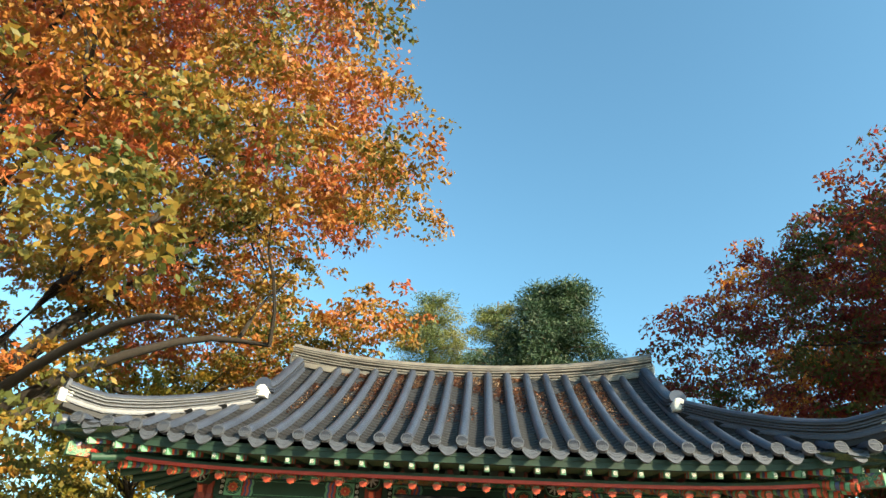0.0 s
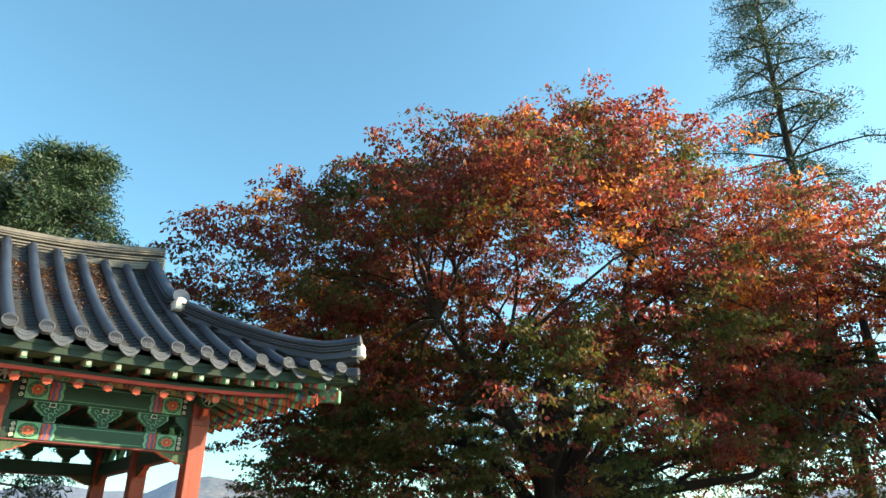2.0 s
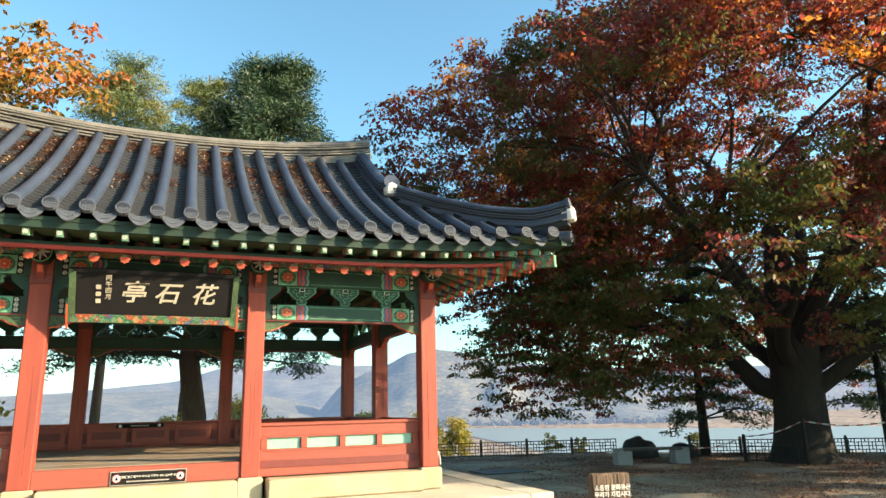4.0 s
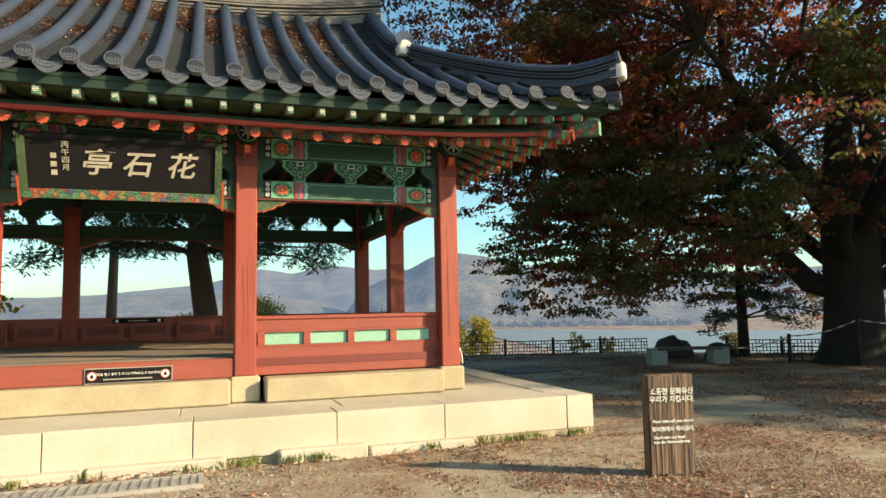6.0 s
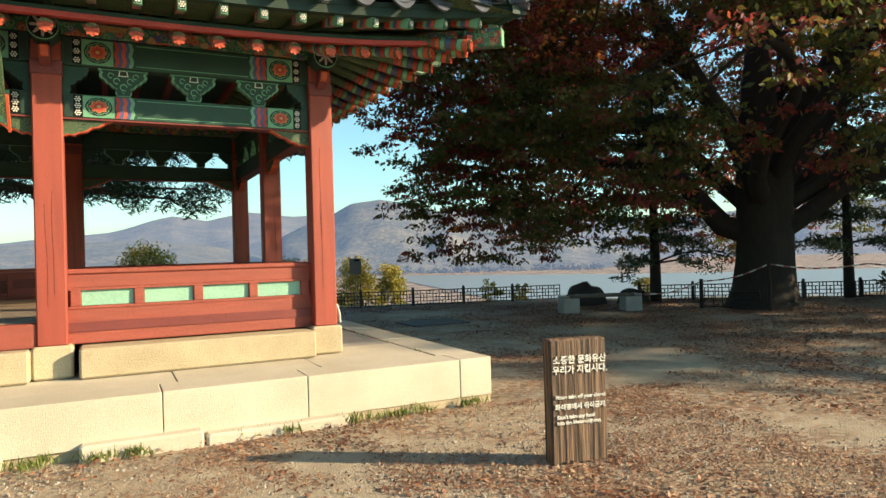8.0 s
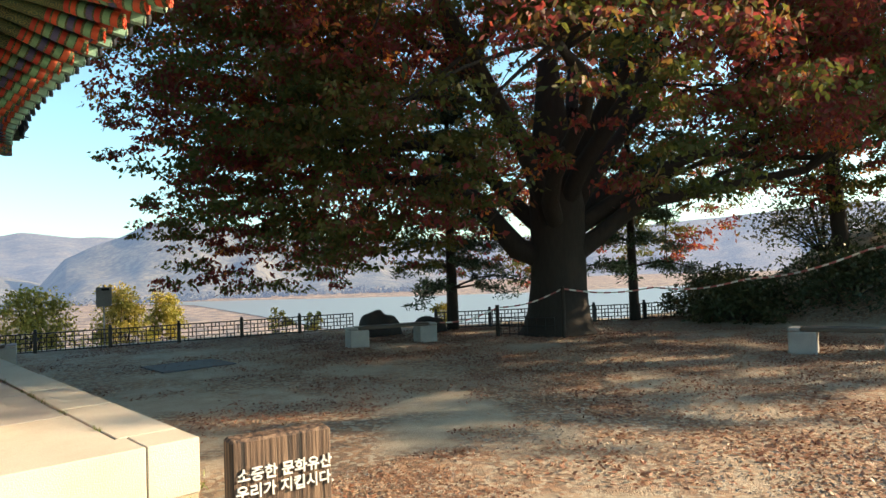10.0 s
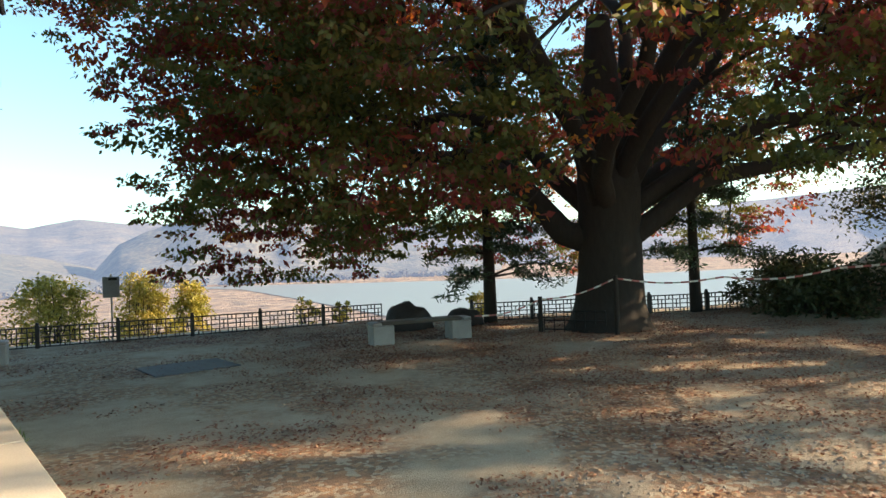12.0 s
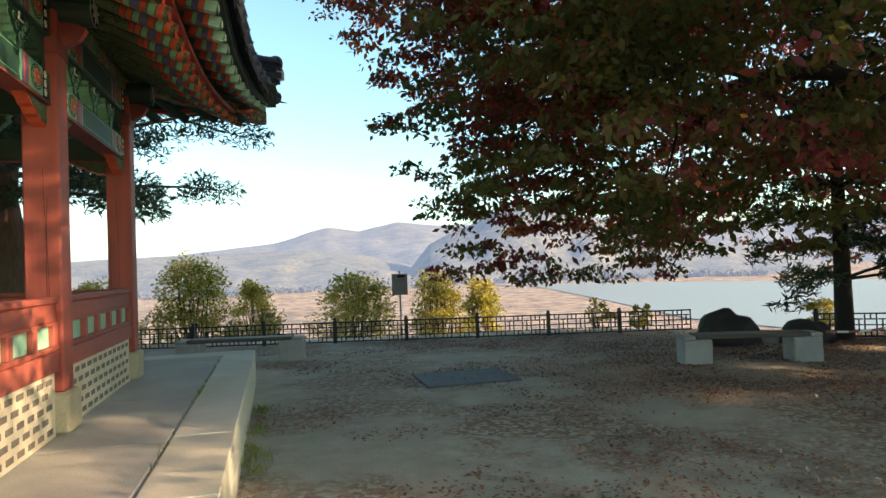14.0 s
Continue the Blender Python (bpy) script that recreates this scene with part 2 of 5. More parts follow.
def ground_material():
    """Packed sand with drifts of trodden brown leaf crumbs."""
    k = Nodes("packed_sand", 0.95)
    big = k.noise(0.5, 5)
    mid = k.noise(3.0, 6)
    fine = k.noise(60, 4)
    c = k.ramp(mid, (0.3, (0.33, 0.268, 0.190)), (0.7, (0.50, 0.425, 0.315)))
    c = k.mix(0.4, c, k.ramp(fine, (0.3, (0.13, 0.108, 0.08)), (0.72, (0.50, 0.44, 0.345))))
    v = k.add("TexVoronoi", Scale=22.0)
    k.link(k.coords(), v.inputs["Vector"])
    pick = k.add("SeparateColor")
    k.link(v.outputs["Color"], pick.inputs[0])
    crumb = k.ramp(pick.outputs[0], (0.0, (0.16, 0.075, 0.04)), (0.35, (0.25, 0.12, 0.06)), (0.6, (0.33, 0.18, 0.09)), (0.8, (0.10, 0.055, 0.035)), hard=True)
    drift = k.ramp(big, (0.45, (0, 0, 0)), (0.56, (0.88, 0.88, 0.88)))
    some = k.ramp(pick.outputs[1], (0.0, (0.85, 0.85, 0.85)), (0.75, (0, 0, 0)), hard=True)
    c = k.mix(k.mix(1.0, drift, some, "MULTIPLY"), c, crumb)
    k.colour(c).bump(fine, 0.9, 0.02)
    return k.m


sand = ground_material()


def pebble_material():
    k = Nodes("mixed_pebble", 0.9)
    g = k.add("NewGeometry")
    c = k.ramp(g.outputs["Random Per Island"], (0.0, (0.12, 0.10, 0.085)), (0.4, (0.26, 0.22, 0.175)), (0.75, (0.33, 0.29, 0.24)), (1.0, (0.45, 0.42, 0.37)))
    k.colour(k.mix(0.3, c, k.ramp(k.noise(120, 3), (0.3, (0.10, 0.085, 0.07)), (0.7, (0.5, 0.46, 0.40)))))
    return k.m


pebble_mat = pebble_material()


def mountain_material(name, near, far, haze_glow):
    k = Nodes(name, 1.0)
    n = k.noise(0.012, 12, rough=0.75)
    # on the woods the two tones also stand in for shade and sun
    c = k.ramp(n, (0.38, near), (0.62, far))
    v = k.add("TexVoronoi", Scale=0.11)  # single tree crowns or field patches, darker and bluer towards their edges
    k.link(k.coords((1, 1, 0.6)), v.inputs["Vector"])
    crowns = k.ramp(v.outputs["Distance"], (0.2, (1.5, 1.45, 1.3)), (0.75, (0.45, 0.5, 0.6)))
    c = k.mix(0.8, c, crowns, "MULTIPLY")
    k.colour(c).bump(n, 0.8, 8.0)
    # no lamp: blue emission stands in for the haze in front of the surface
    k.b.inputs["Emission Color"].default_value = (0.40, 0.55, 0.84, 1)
    k.b.inputs["Emission Strength"].default_value = haze_glow
    return k.m


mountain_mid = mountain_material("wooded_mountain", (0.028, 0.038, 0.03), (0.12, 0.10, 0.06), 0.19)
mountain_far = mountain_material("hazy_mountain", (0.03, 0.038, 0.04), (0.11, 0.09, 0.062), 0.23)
# the plain also emits a little blue, in place of haze over it
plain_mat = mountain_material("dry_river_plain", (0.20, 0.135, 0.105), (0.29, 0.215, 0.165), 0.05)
water = Nodes("river_water", 0.38).colour((0.19, 0.20, 0.21)).m


# ---------------------------------------------------------------- geometry helpers
class Geo:
    """Collects vertices and faces of one mesh."""

    def __init__(self):
        self.v, self.f = [], []

    def add(self, verts, faces):
        n = len(self.v)
        self.v += [tuple(p) for p in verts]
        self.f += [tuple(i + n for i in f) for f in faces]
        return self

    def box(self, a, b, m=None, bevel=0.0):
        (x0, y0, z0), (x1, y1, z1) = a, b
        if bevel:
            k = bevel
            vs = []
            for z, i in ((z0, k), (z0 + k, 0), (z1 - k, 0), (z1, k)):
                x, y, X, Y = x0 + i, y0 + i, x1 - i, y1 - i
                e = k if i == 0 else k * 0.6
                vs += [(x + e, y, z), (X - e, y, z), (X, y + e, z), (X, Y - e, z), (X - e, Y, z), (x + e, Y, z), (x, Y - e, z), (x, y + e, z)]
            fs = [tuple(range(7, -1, -1)), tuple(range(24, 32))]
            for r in range(3):
                for i in range(8):
                    j = (i + 1) % 8
                    fs.append((r * 8 + i, r * 8 + j, r * 8 + 8 + j, r * 8 + 8 + i))
        else:
            vs = [(x, y, z) for z in (z0, z1) for x, y in ((x0, y0), (x1, y0), (x1, y1), (x0, y1))]
            fs = [(3, 2, 1, 0), (4, 5, 6, 7), (0, 1, 5, 4), (1, 2, 6, 5), (2, 3, 7, 6), (3, 0, 4, 7)]
        if m is not None:
            vs = [m @ Vector(p) for p in vs]
        return self.add(vs, fs)

    def tube(self, pts, radii, n=8, cap=True):
        """A round limb along points with a radius at each."""
        pts = [Vector(p) for p in pts]
        vs, fs = [], []
        for i, p in enumerate(pts):
            d = (pts[min(i + 1, len(pts) - 1)] - pts[max(i - 1, 0)]).normalized()
            a = d.cross(Vector((0, 0, 1)) if abs(d.z) < 0.9 else Vector((1, 0, 0))).normalized()
            b = d.cross(a)
            r = radii[i] if isinstance(radii, (list, tuple)) else radii
            vs += [p + r * (math.cos(2 * math.pi * k / n) * a + math.sin(2 * math.pi * k / n) * b) for k in range(n)]
        for i in range(len(pts) - 1):
            fs += [(i * n + k, i * n + (k + 1) % n, i * n + n + (k + 1) % n, i * n + n + k) for k in range(n)]
        if cap:
            fs += [tuple(range(n - 1, -1, -1)), tuple(range(len(vs) - n, len(vs)))]
        return self.add(vs, fs)

    def sweep(self, frames, section):
        """A section (list of (side, up)) carried along frames of (point, side vector, up vector)."""
        n, vs, fs = len(section), [], []
        for p, s, u in frames:
            vs += [Vector(p) + a * Vector(s) + b * Vector(u) for a, b in section]
        for i in range(len(frames) - 1):
            fs += [(i * n + k, i * n + (k + 1) % n, i * n + n + (k + 1) % n, i * n + n + k) for k in range(n)]
        fs += [tuple(range(n - 1, -1, -1)), tuple(range(len(vs) - n, len(vs)))]
        return self.add(vs, fs)

    def prism(self, outline, m, depth):
        """An outline in the local x, z plane, thickened along local y."""
        n = len(outline)
        vs = [m @ Vector((x, 0, z)) for x, z in outline] + [m @ Vector((x, depth, z)) for x, z in outline]
        fs = [tuple(range(n)), tuple(range(2 * n - 1, n - 1, -1))]
        fs += [(i, n + i, n + (i + 1) % n, (i + 1) % n) for i in range(n)]
        return self.add(vs, fs)

    def mesh(self, name, material, smooth=False):
        me = bpy.data.meshes.new(name)
        me.from_pydata(self.v, [], self.f)
        me.materials.append(material)
        if smooth:
            me.shade_smooth()
            me.set_sharp_from_angle(angle=radians(45))
        me.update()
        return me


def part(name, geo, material, parent=None, label="", smooth=False):
    ob = new(name, geo.mesh(name, material, smooth) if isinstance(geo, Geo) else geo)
    ob.parent = parent
    return tagged(ob, label)


def thing(name, label, category, group="", kind="", at=None):
    ob = new(name)
    if at is not None:
        ob.matrix_world = at
    return tagged(ob, label, category, group, kind)


def solid(name, geo, material, label, category="", group="", kind="", smooth=False):
    return tagged(part(name, geo, material, None, "", smooth), label, category, group, kind)


def disc(geo, m, r, depth, n=14):
    """A short drum that faces local -y."""
    ring = [(r * math.cos(2 * math.pi * k / n), r * math.sin(2 * math.pi * k / n)) for k in range(n)]
    return geo.prism(ring, m, depth)


def quads(name, verts, material):
    """Many loose quads from an (n, 4, 3) array."""
    n = len(verts)
    me = bpy.data.meshes.new(name)
    me.vertices.add(n * 4)
    me.vertices.foreach_set("co", verts.reshape(-1).astype(np.float32))
    me.loops.add(n * 4)
    me.loops.foreach_set("vertex_index", np.arange(n * 4, dtype=np.int32))
    me.polygons.add(n)
    me.polygons.foreach_set("loop_start", np.arange(0, n * 4, 4, dtype=np.int32))
    me.update(calc_edges=True)
    me.materials.append(material)
    return me


rng = np.random.default_rng(7)


def leaves(centres, axes, length, width):
    """Leaf quads round the given centres: axes are the leaf directions."""
    n = len(centres)
    side = np.cross(axes, rng.normal(size=(n, 3)))
    side /= np.linalg.norm(side, axis=1, keepdims=True) + 1e-9
    l = (length * rng.uniform(0.7, 1.3, n))[:, None]
    w = (width * rng.uniform(0.7, 1.3, n))[:, None]
    a = centres - axes * l * 0.5
    c = centres + axes * l * 0.5
    return np.stack([a, centres - 0.06 * l * axes + side * w * 0.5, c, centres - 0.06 * l * axes - side * w * 0.5], axis=1)


# ---------------------------------------------------------------- lettering
def lettering(body, size, material, parent, m, name="lettering", align="CENTER", bold=0.0, shear=0.0):
    """Raised letters in the built-in font; local x runs along the line, local -y faces the reader."""
    c = bpy.data.curves.new(name, "FONT")
    c.body, c.size, c.extrude, c.align_x, c.align_y, c.offset, c.shear = body, size, 0.004, align, "CENTER", bold, shear
    ob = new(name, c)
    me = bpy.data.meshes.new_from_object(ob.evaluated_get(bpy.context.evaluated_depsgraph_get()))
    bpy.data.objects.remove(ob)
    me.materials.clear()
    me.materials.append(material)
    me.transform(m @ pose(0, 0, 0, 90, 0, 0))
    return part(name, me, material, parent)


# ---------------------------------------------------------------- pavilion
XS, YS = (0.0, -2.6, -5.3, -7.9), (0.0, 2.55, 5.1)
XC, YC = -3.95, 2.55
EX, EY = 5.35, 3.8  # half sizes of the straight eaves
PLAT_Z, SILL, FLOOR, RAIL = 0.458, 0.75, 0.985, 1.465
SIDES = ("front", "right", "back", "left")
pavilion = thing("pavilion", "old timber pavilion with red columns, green beams and grey tiled roof", "pavilion")


def span(side):
    return (XC, EX) if side in ("front", "back") else (YC, EY)


def place(side, a, d):
    """Plan point at a along a side, d inward from its straight eaves."""
    return {"front": (a, YC - EY + d), "back": (a, YC + EY - d), "right": (XC + EX - d, a), "left": (XC - EX + d, a)}[side]


def along(side):
    return Vector({"front": (1, 0, 0), "right": (0, 1, 0), "back": (-1, 0, 0), "left": (0, -1, 0)}[side])


def outward(side):
    return Vector({"front": (0, -1, 0), "right": (1, 0, 0), "back": (0, 1, 0), "left": (-1, 0, 0)}[side])


def flare(side, a):
    c, h = span(side)
    t = min(1.0, abs(a - c) / (h + 0.5))
    return -0.5 * t ** 5 if side in ("front", "back") else -0.40 * t ** 2.5


def lift(side, a, d=0.0):
    c, h = span(side)
    return 0.16 * min(1.0, abs(a - c) / (h + 0.5)) ** 4 * max(0.0, min(1.0, 1 - d / 2.5))


def rise(d):
    s = d / EY
    return 2.4 * (0.78 * s + 0.22 * s * abs(s)) * (1.0 if s > 0 else 0.4)


def on_roof(side, a, d, up=0.0):
    x, y = place(side, a, d)
    return Vector((x, y, 4.0 + rise(d) + lift(side, a, d) + up))


GABLE = 3.52  # half distance between the gable walls
PITCH = 0.385


def row_top(side, a):
    c, h = span(side)
    edge = h - abs(a - c)
    if side in ("front", "back"):
        return EY - 0.05 if abs(a - XC) <= GABLE else edge
    return min(edge, EX - GABLE)


def rows_of(side):
    c, h = span(side)
    n = int((h + 0.42) / PITCH)
    return [c + i * PITCH for i in range(-n, n + 1)]


def row_frames(side, a, d0, d1, up, steps=9):
    pts = [on_roof(side, a, d0 + (d1 - d0) * i / (steps - 1), up) for i in range(steps)]
    s = along(side)
    out = []
    for i, p in enumerate(pts):
        t = (pts[min(i + 1, steps - 1)] - pts[max(i - 1, 0)]).normalized()
        n = s.cross(t)
        out.append((p, s, n if n.z > 0 else -n))
    return out


roof = part("roof", Geo(), tile_mat, pavilion, "hip-and-gable roof of grey fired-clay tiles")
half_round = [(0.078 * math.cos(k * math.pi / 7), 0.085 * math.sin(k * math.pi / 7)) for k in range(8)]


def tile_end_mesh():
    """The round end of a cover tile: a disc with a raised rim and a woven lattice."""
    g = Geo()
    I = Matrix.Identity(4)
    disc(g, pose(0, -0.012, 0), 0.088, 0.05, 16)
    for k in range(16):
        a0, a1 = 2 * math.pi * k / 16, 2 * math.pi * (k + 1) / 16
        g.prism([(r * math.cos(a), r * math.sin(a)) for r, a in ((0.088, a0), (0.088, a1), (0.074, a1), (0.074, a0))], pose(0, -0.024, 0), 0.014)
    for q in (-0.045, -0.018, 0.018, 0.045):
        w = math.sqrt(0.07 ** 2 - q * q)
        g.box((q - 0.005, -0.022, -w), (q + 0.005, -0.010, w), I)
        g.box((-w, -0.0215, q - 0.005), (w, -0.010, q + 0.005), I)
    return g.mesh("tile_end", tile_end_mat)


def drip_mesh():
    """The drooping crescent at the end of a pan row, with a small relief."""
    top = [(-0.135 + 0.27 * i / 8, 0.03 - 0.06 * math.sin(math.pi * i / 8)) for i in range(9)]
    low = [(0.13 - 0.26 * i / 8, -0.05 - 0.115 * math.sin(math.pi * i / 8)) for i in range(9)]
    g = Geo().prism(top + low, pose(0, 0, 0), 0.025)
    for i in range(-3, 4):
        z = -0.10 + 0.0055 * i * i
        disc(g, pose(i * 0.03, -0.008, z), 0.012, 0.01, 6)
        disc(g, pose(i * 0.028, -0.007, z + 0.045), 0.010, 0.01, 6)
    return g.mesh("drip_tile", tile_end_mat)


end_mesh, drip = tile_end_mesh(), drip_mesh()


def face_matrix(side, p, tilt=0.0):
    """Local x along the side, local -y outward."""
    turn = {"front": 0, "right": 90, "back": 180, "left": 270}[side]
    return Matrix.Translation(p) @ pose(0, 0, 0, 0, 0, turn) @ pose(0, 0, 0, tilt, 0, 0)


for side in SIDES:
    rows = rows_of(side)
    for a in rows:
        d0, d1 = flare(side, a) - 0.02, row_top(side, a)
        if d1 - d0 < 0.08:
            continue
        part("cover_tile", Geo().sweep(row_frames(side, a, d0, d1, 0.045), half_round), tile_mat, roof, smooth=True)
        ob = part("tile_end", end_mesh, tile_end_mat, roof)
        ob.matrix_world = face_matrix(side, on_roof(side, a, d0, 0.06), -18)
    for a in [r + PITCH / 2 for r in rows[:-1]]:
        d0, d1 = flare(side, a) + 0.03, row_top(side, a) + 0.12
        if d1 - d0 < 0.1:
            continue
        g = Geo()
        n = max(2, int((d1 - d0) / 0.135))
        offs = (-0.16, -0.085, 0.0, 0.085, 0.16)
        sag = (0.045, 0.008, -0.008, 0.008, 0.045)
        for k in range(n):
            da, db = d0 + (d1 - d0) * k / n, d0 + (d1 - d0) * (k + 1.25) / n
            vs = []
            for d, up in ((da, -0.006), (da, 0.040), (db, 0.0)):
                for o, s in zip(offs, sag):
                    vs.append(on_roof(side, a, d, up + s - 0.02) + along(side) * o)
            g.add(vs, [(r * 5 + i, r * 5 + i + 1, r * 5 + i + 6, r * 5 + i + 5) for r in range(2) for i in range(4)])
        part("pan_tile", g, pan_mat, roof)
        ob = part("drip_tile", drip, tile_end_mat, roof)
        ob.matrix_world = face_matrix(side, on_roof(side, a, d0 - 0.03, 0.0), -20)

# closed sheet added below the tiles to block light, and the gable walls
bed = Geo()
for side in SIDES:
    c, h = span(side)
    aa = [c - h - 0.5 + (2 * h + 1.0) * i / 40 for i in range(41)]
    for a0, a1 in zip(aa, aa[1:]):
        strip = []
        for a in (a0, a1):
            e, t = flare(side, a) + 0.03, max(row_top(side, a), flare(side, a) + 0.05)
            strip.append([on_roof(side, a, e + (t - e) * j / 6, -0.05) for j in range(7)])
        bed.add(strip[0] + strip[1], [(j, j + 1, j + 8, j + 7) for j in range(6)])
part("roof_underlay", bed, tile_mat, roof)
for sx in (-1, 1):
    x = XC + sx * (GABLE - 0.05)
    zb, zt = 4.0 + rise(EX - GABLE) - 0.1, 4.0 + rise(EY) - 0.05
    w = Geo()
    prof = [(YC - EY + d, 4.0 + rise(d) - 0.1) for d in (EX - GABLE, 2.6, 3.2, EY)]
    outline = prof + [(2 * YC - y, z) for y, z in prof[-2::-1]]
    w.add([(x - 0.06 * sx, y, z) for y, z in outline] + [(x, y, z) for y, z in outline],
          [tuple(range(7)), tuple(range(13, 6, -1))] + [(i, (i + 1) % 7, 7 + (i + 1) % 7, 7 + i) for i in range(7)])
    part("gable_wall", w, dark_red, roof, "dark red boarded gable wall")


def ridge(name, pts, half, height, courses, material, label, parent=roof):
    """A built-up tile ridge: a broad bottom row, thin overlapping courses and a half-round top."""
    pts = [Vector(p) for p in pts]
    fr = []
    for i, p in enumerate(pts):
        t = (pts[min(i + 1, len(pts) - 1)] - pts[max(i - 1, 0)]).normalized()
        s = t.cross(Vector((0, 0, 1))).normalized()
        fr.append((p, s, Vector((0, 0, 1))))
    # core in the darker tile, so that the gaps between courses look deep
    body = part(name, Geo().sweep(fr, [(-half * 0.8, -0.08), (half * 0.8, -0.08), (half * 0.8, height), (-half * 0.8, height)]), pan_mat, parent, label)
    base = height * 0.27
    part("ridge_base_course", Geo().sweep(fr, [(-half, 0.0), (half, 0.0), (half * 1.05, base * 0.5), (half, base), (-half, base), (-half * 1.05, base * 0.5)]), material, body, smooth=True)
    ch = (height - base) / courses
    for k in range(courses):
        z = base + k * ch
        cuts = list(range(0, len(fr), 2)) if len(fr) > 20 else [0, len(fr) - 1]
        if cuts[-1] != len(fr) - 1:
            cuts.append(len(fr) - 1)
        for i0, i1 in zip(cuts, cuts[1:]):
            o = half * ((1.10 if k % 2 else 1.0) + random.uniform(-0.03, 0.03))
            dz = random.uniform(-0.006, 0.006)
            part("ridge_course", Geo().sweep(fr[i0:i1 + 1], [(-o, z + 0.004 + dz), (o, z + 0.004 + dz), (o * 1.02, z + ch * 0.55 + dz), (-o * 1.02, z + ch * 0.55 + dz)]), material, body)
    top = [(half * 0.75 * math.cos(k * math.pi / 6), height + half * 0.62 * math.sin(k * math.pi / 6)) for k in range(7)]
    part("ridge_cap", Geo().sweep(fr, top), material, body, smooth=True)
    return body


def main_ridge_z(x):
    return 6.10 + 0.36 * (abs(x - XC) / 3.7) ** 2.2


def plaster_end(way, at, r, parent):
    """A short arched drum of lime plaster that closes a ridge, its axis along way."""
    g = Geo()
    turn = Matrix.Translation(at) @ pose(0, 0, 0, 0, 0, math.degrees(math.atan2(way[1], way[0])) + 90)
    arch = [(r * 0.82 * math.cos(math.pi * k / 10), r * math.sin(math.pi * k / 10)) for k in range(11)] + [(-r * 0.78, -r * 0.6), (r * 0.78, -r * 0.6)]
    rings = []
    for y, k in ((0.10, 1.0), (-0.02, 1.0), (-0.055, 0.93), (-0.075, 0.72)):
        rings.append([turn @ Vector((x * k, y, z * k)) for x, z in arch])
    n = len(arch)
    g.add([p for q in rings for p in q], [(i * n + k, i * n + (k + 1) % n, i * n + n + (k + 1) % n, i * n + n + k) for i in range(3) for k in range(n)] + [tuple(range(n)), tuple(range(4 * n - 1, 3 * n - 1, -1))])
    part("plaster_end", g, plaster, parent, "white lime plaster at the ridge end", smooth=True)


xs = [XC - 3.7 + 7.4 * i / 24 for i in range(25)]
top_ridge = ridge("main_ridge", [(x, YC, main_ridge_z(x)) for x in xs], 0.17, 0.40, 5, ridge_mat, "tall sagging ridge of weathered grey tiles, coloured pale as if sunlit")
for sx in (-1, 1):
    x = XC + sx * 3.65
    plaster_end((sx, 0), (x + sx * 0.03, YC, main_ridge_z(x) + 0.14), 0.19, top_ridge)
    for sy in (-1, 1):
        # descending ridge on the main slope, then the hip ridge to the corner
        gx = XC + sx * (GABLE + 0.02)
        side = "front" if sy < 0 else "back"
        ds = [EY - 0.15 - (EY - 0.15 - (EX - GABLE) + 0.12) * i / 8 for i in range(9)]
        pts = [on_roof(side, gx, d, 0.03 + 0.12 * max(0, (i - 6) / 2) ** 2) for i, d in enumerate(ds)]
        r = ridge("descending_ridge", pts, 0.13, 0.24, 3, tile_mat, "grey tile ridge that runs down the roof slope")
        e = pts[-1]
        plaster_end((0, sy), e + Vector((0, sy * 0.02, 0.09)), 0.15, r)
        g = Geo()
        disc(g, Matrix.Translation(e + Vector((0, sy * 0.04, 0.25))) @ pose(0, 0, 0, 0, 0, 0 if sy < 0 else 180) @ pose(0, 0, 0, -14), 0.14, 0.05, 14)
        part("ridge_end_tile", g, tile_mat, r, "rounded end tile with pressed relief")
        hip = []
        for i in range(12):
            d = (EX - GABLE) - 0.12 - ((EX - GABLE) + 0.22) * i / 11
            q = max(0, (i - 5) / 6)
            hip.append((XC + sx * (EX - d), YC + sy * (EY - d), 4.0 + rise(d) + 0.16 * max(0, 1 - d / 1.2) * 0.6 + 0.06 + 0.20 * q ** 2))
        hr = ridge("hip_ridge", hip, 0.12, 0.25, 4, tile_mat, "upswept corner ridge of dark grey tiles")
        t = Vector((sx, sy, 0)).normalized()
        plaster_end(t, Vector(hip[-1]) + t * 0.02 + Vector((0, 0, 0.07)), 0.14, hr)
        g = Geo()
        disc(g, Matrix.Translation(Vector(hip[-1]) + t * 0.04 + Vector((0, 0, 0.24))) @ pose(0, 0, 0, 0, 0, math.degrees(math.atan2(t.y, t.x)) + 90) @ pose(0, 0, 0, -12), 0.115, 0.05, 14)
        part("ridge_end_tile", g, tile_end_mat, hr)
        low = Vector((XC + sx * (EX + 0.34), YC + sy * (EY + 0.34), 4.06))
        part("corner_tile", Geo().tube([low - t * 0.7 + Vector((0, 0, 0.05)), low - t * 0.3 + Vector((0, 0, 0.0)), low + Vector((0, 0, 0.0))], [0.10, 0.10, 0.095], 10), tile_mat, hr, smooth=True)
        ob = part("tile_end", end_mesh, tile_end_mat, hr)
        ob.matrix_world = Matrix.Translation(low) @ pose(0, 0, 0, 0, 0, math.degrees(math.atan2(t.y, t.x)) + 90)


# ---- eaves: rafters, boards
eaves = part("eaves", Geo(), green_deep, pavilion, "painted eaves with two tiers of rafters")


def eave_point(side, a, d, z):
    x, y = place(side, a, d + flare(side, a))
    return Vector((x, y, z + lift(side, a, 0.0)))


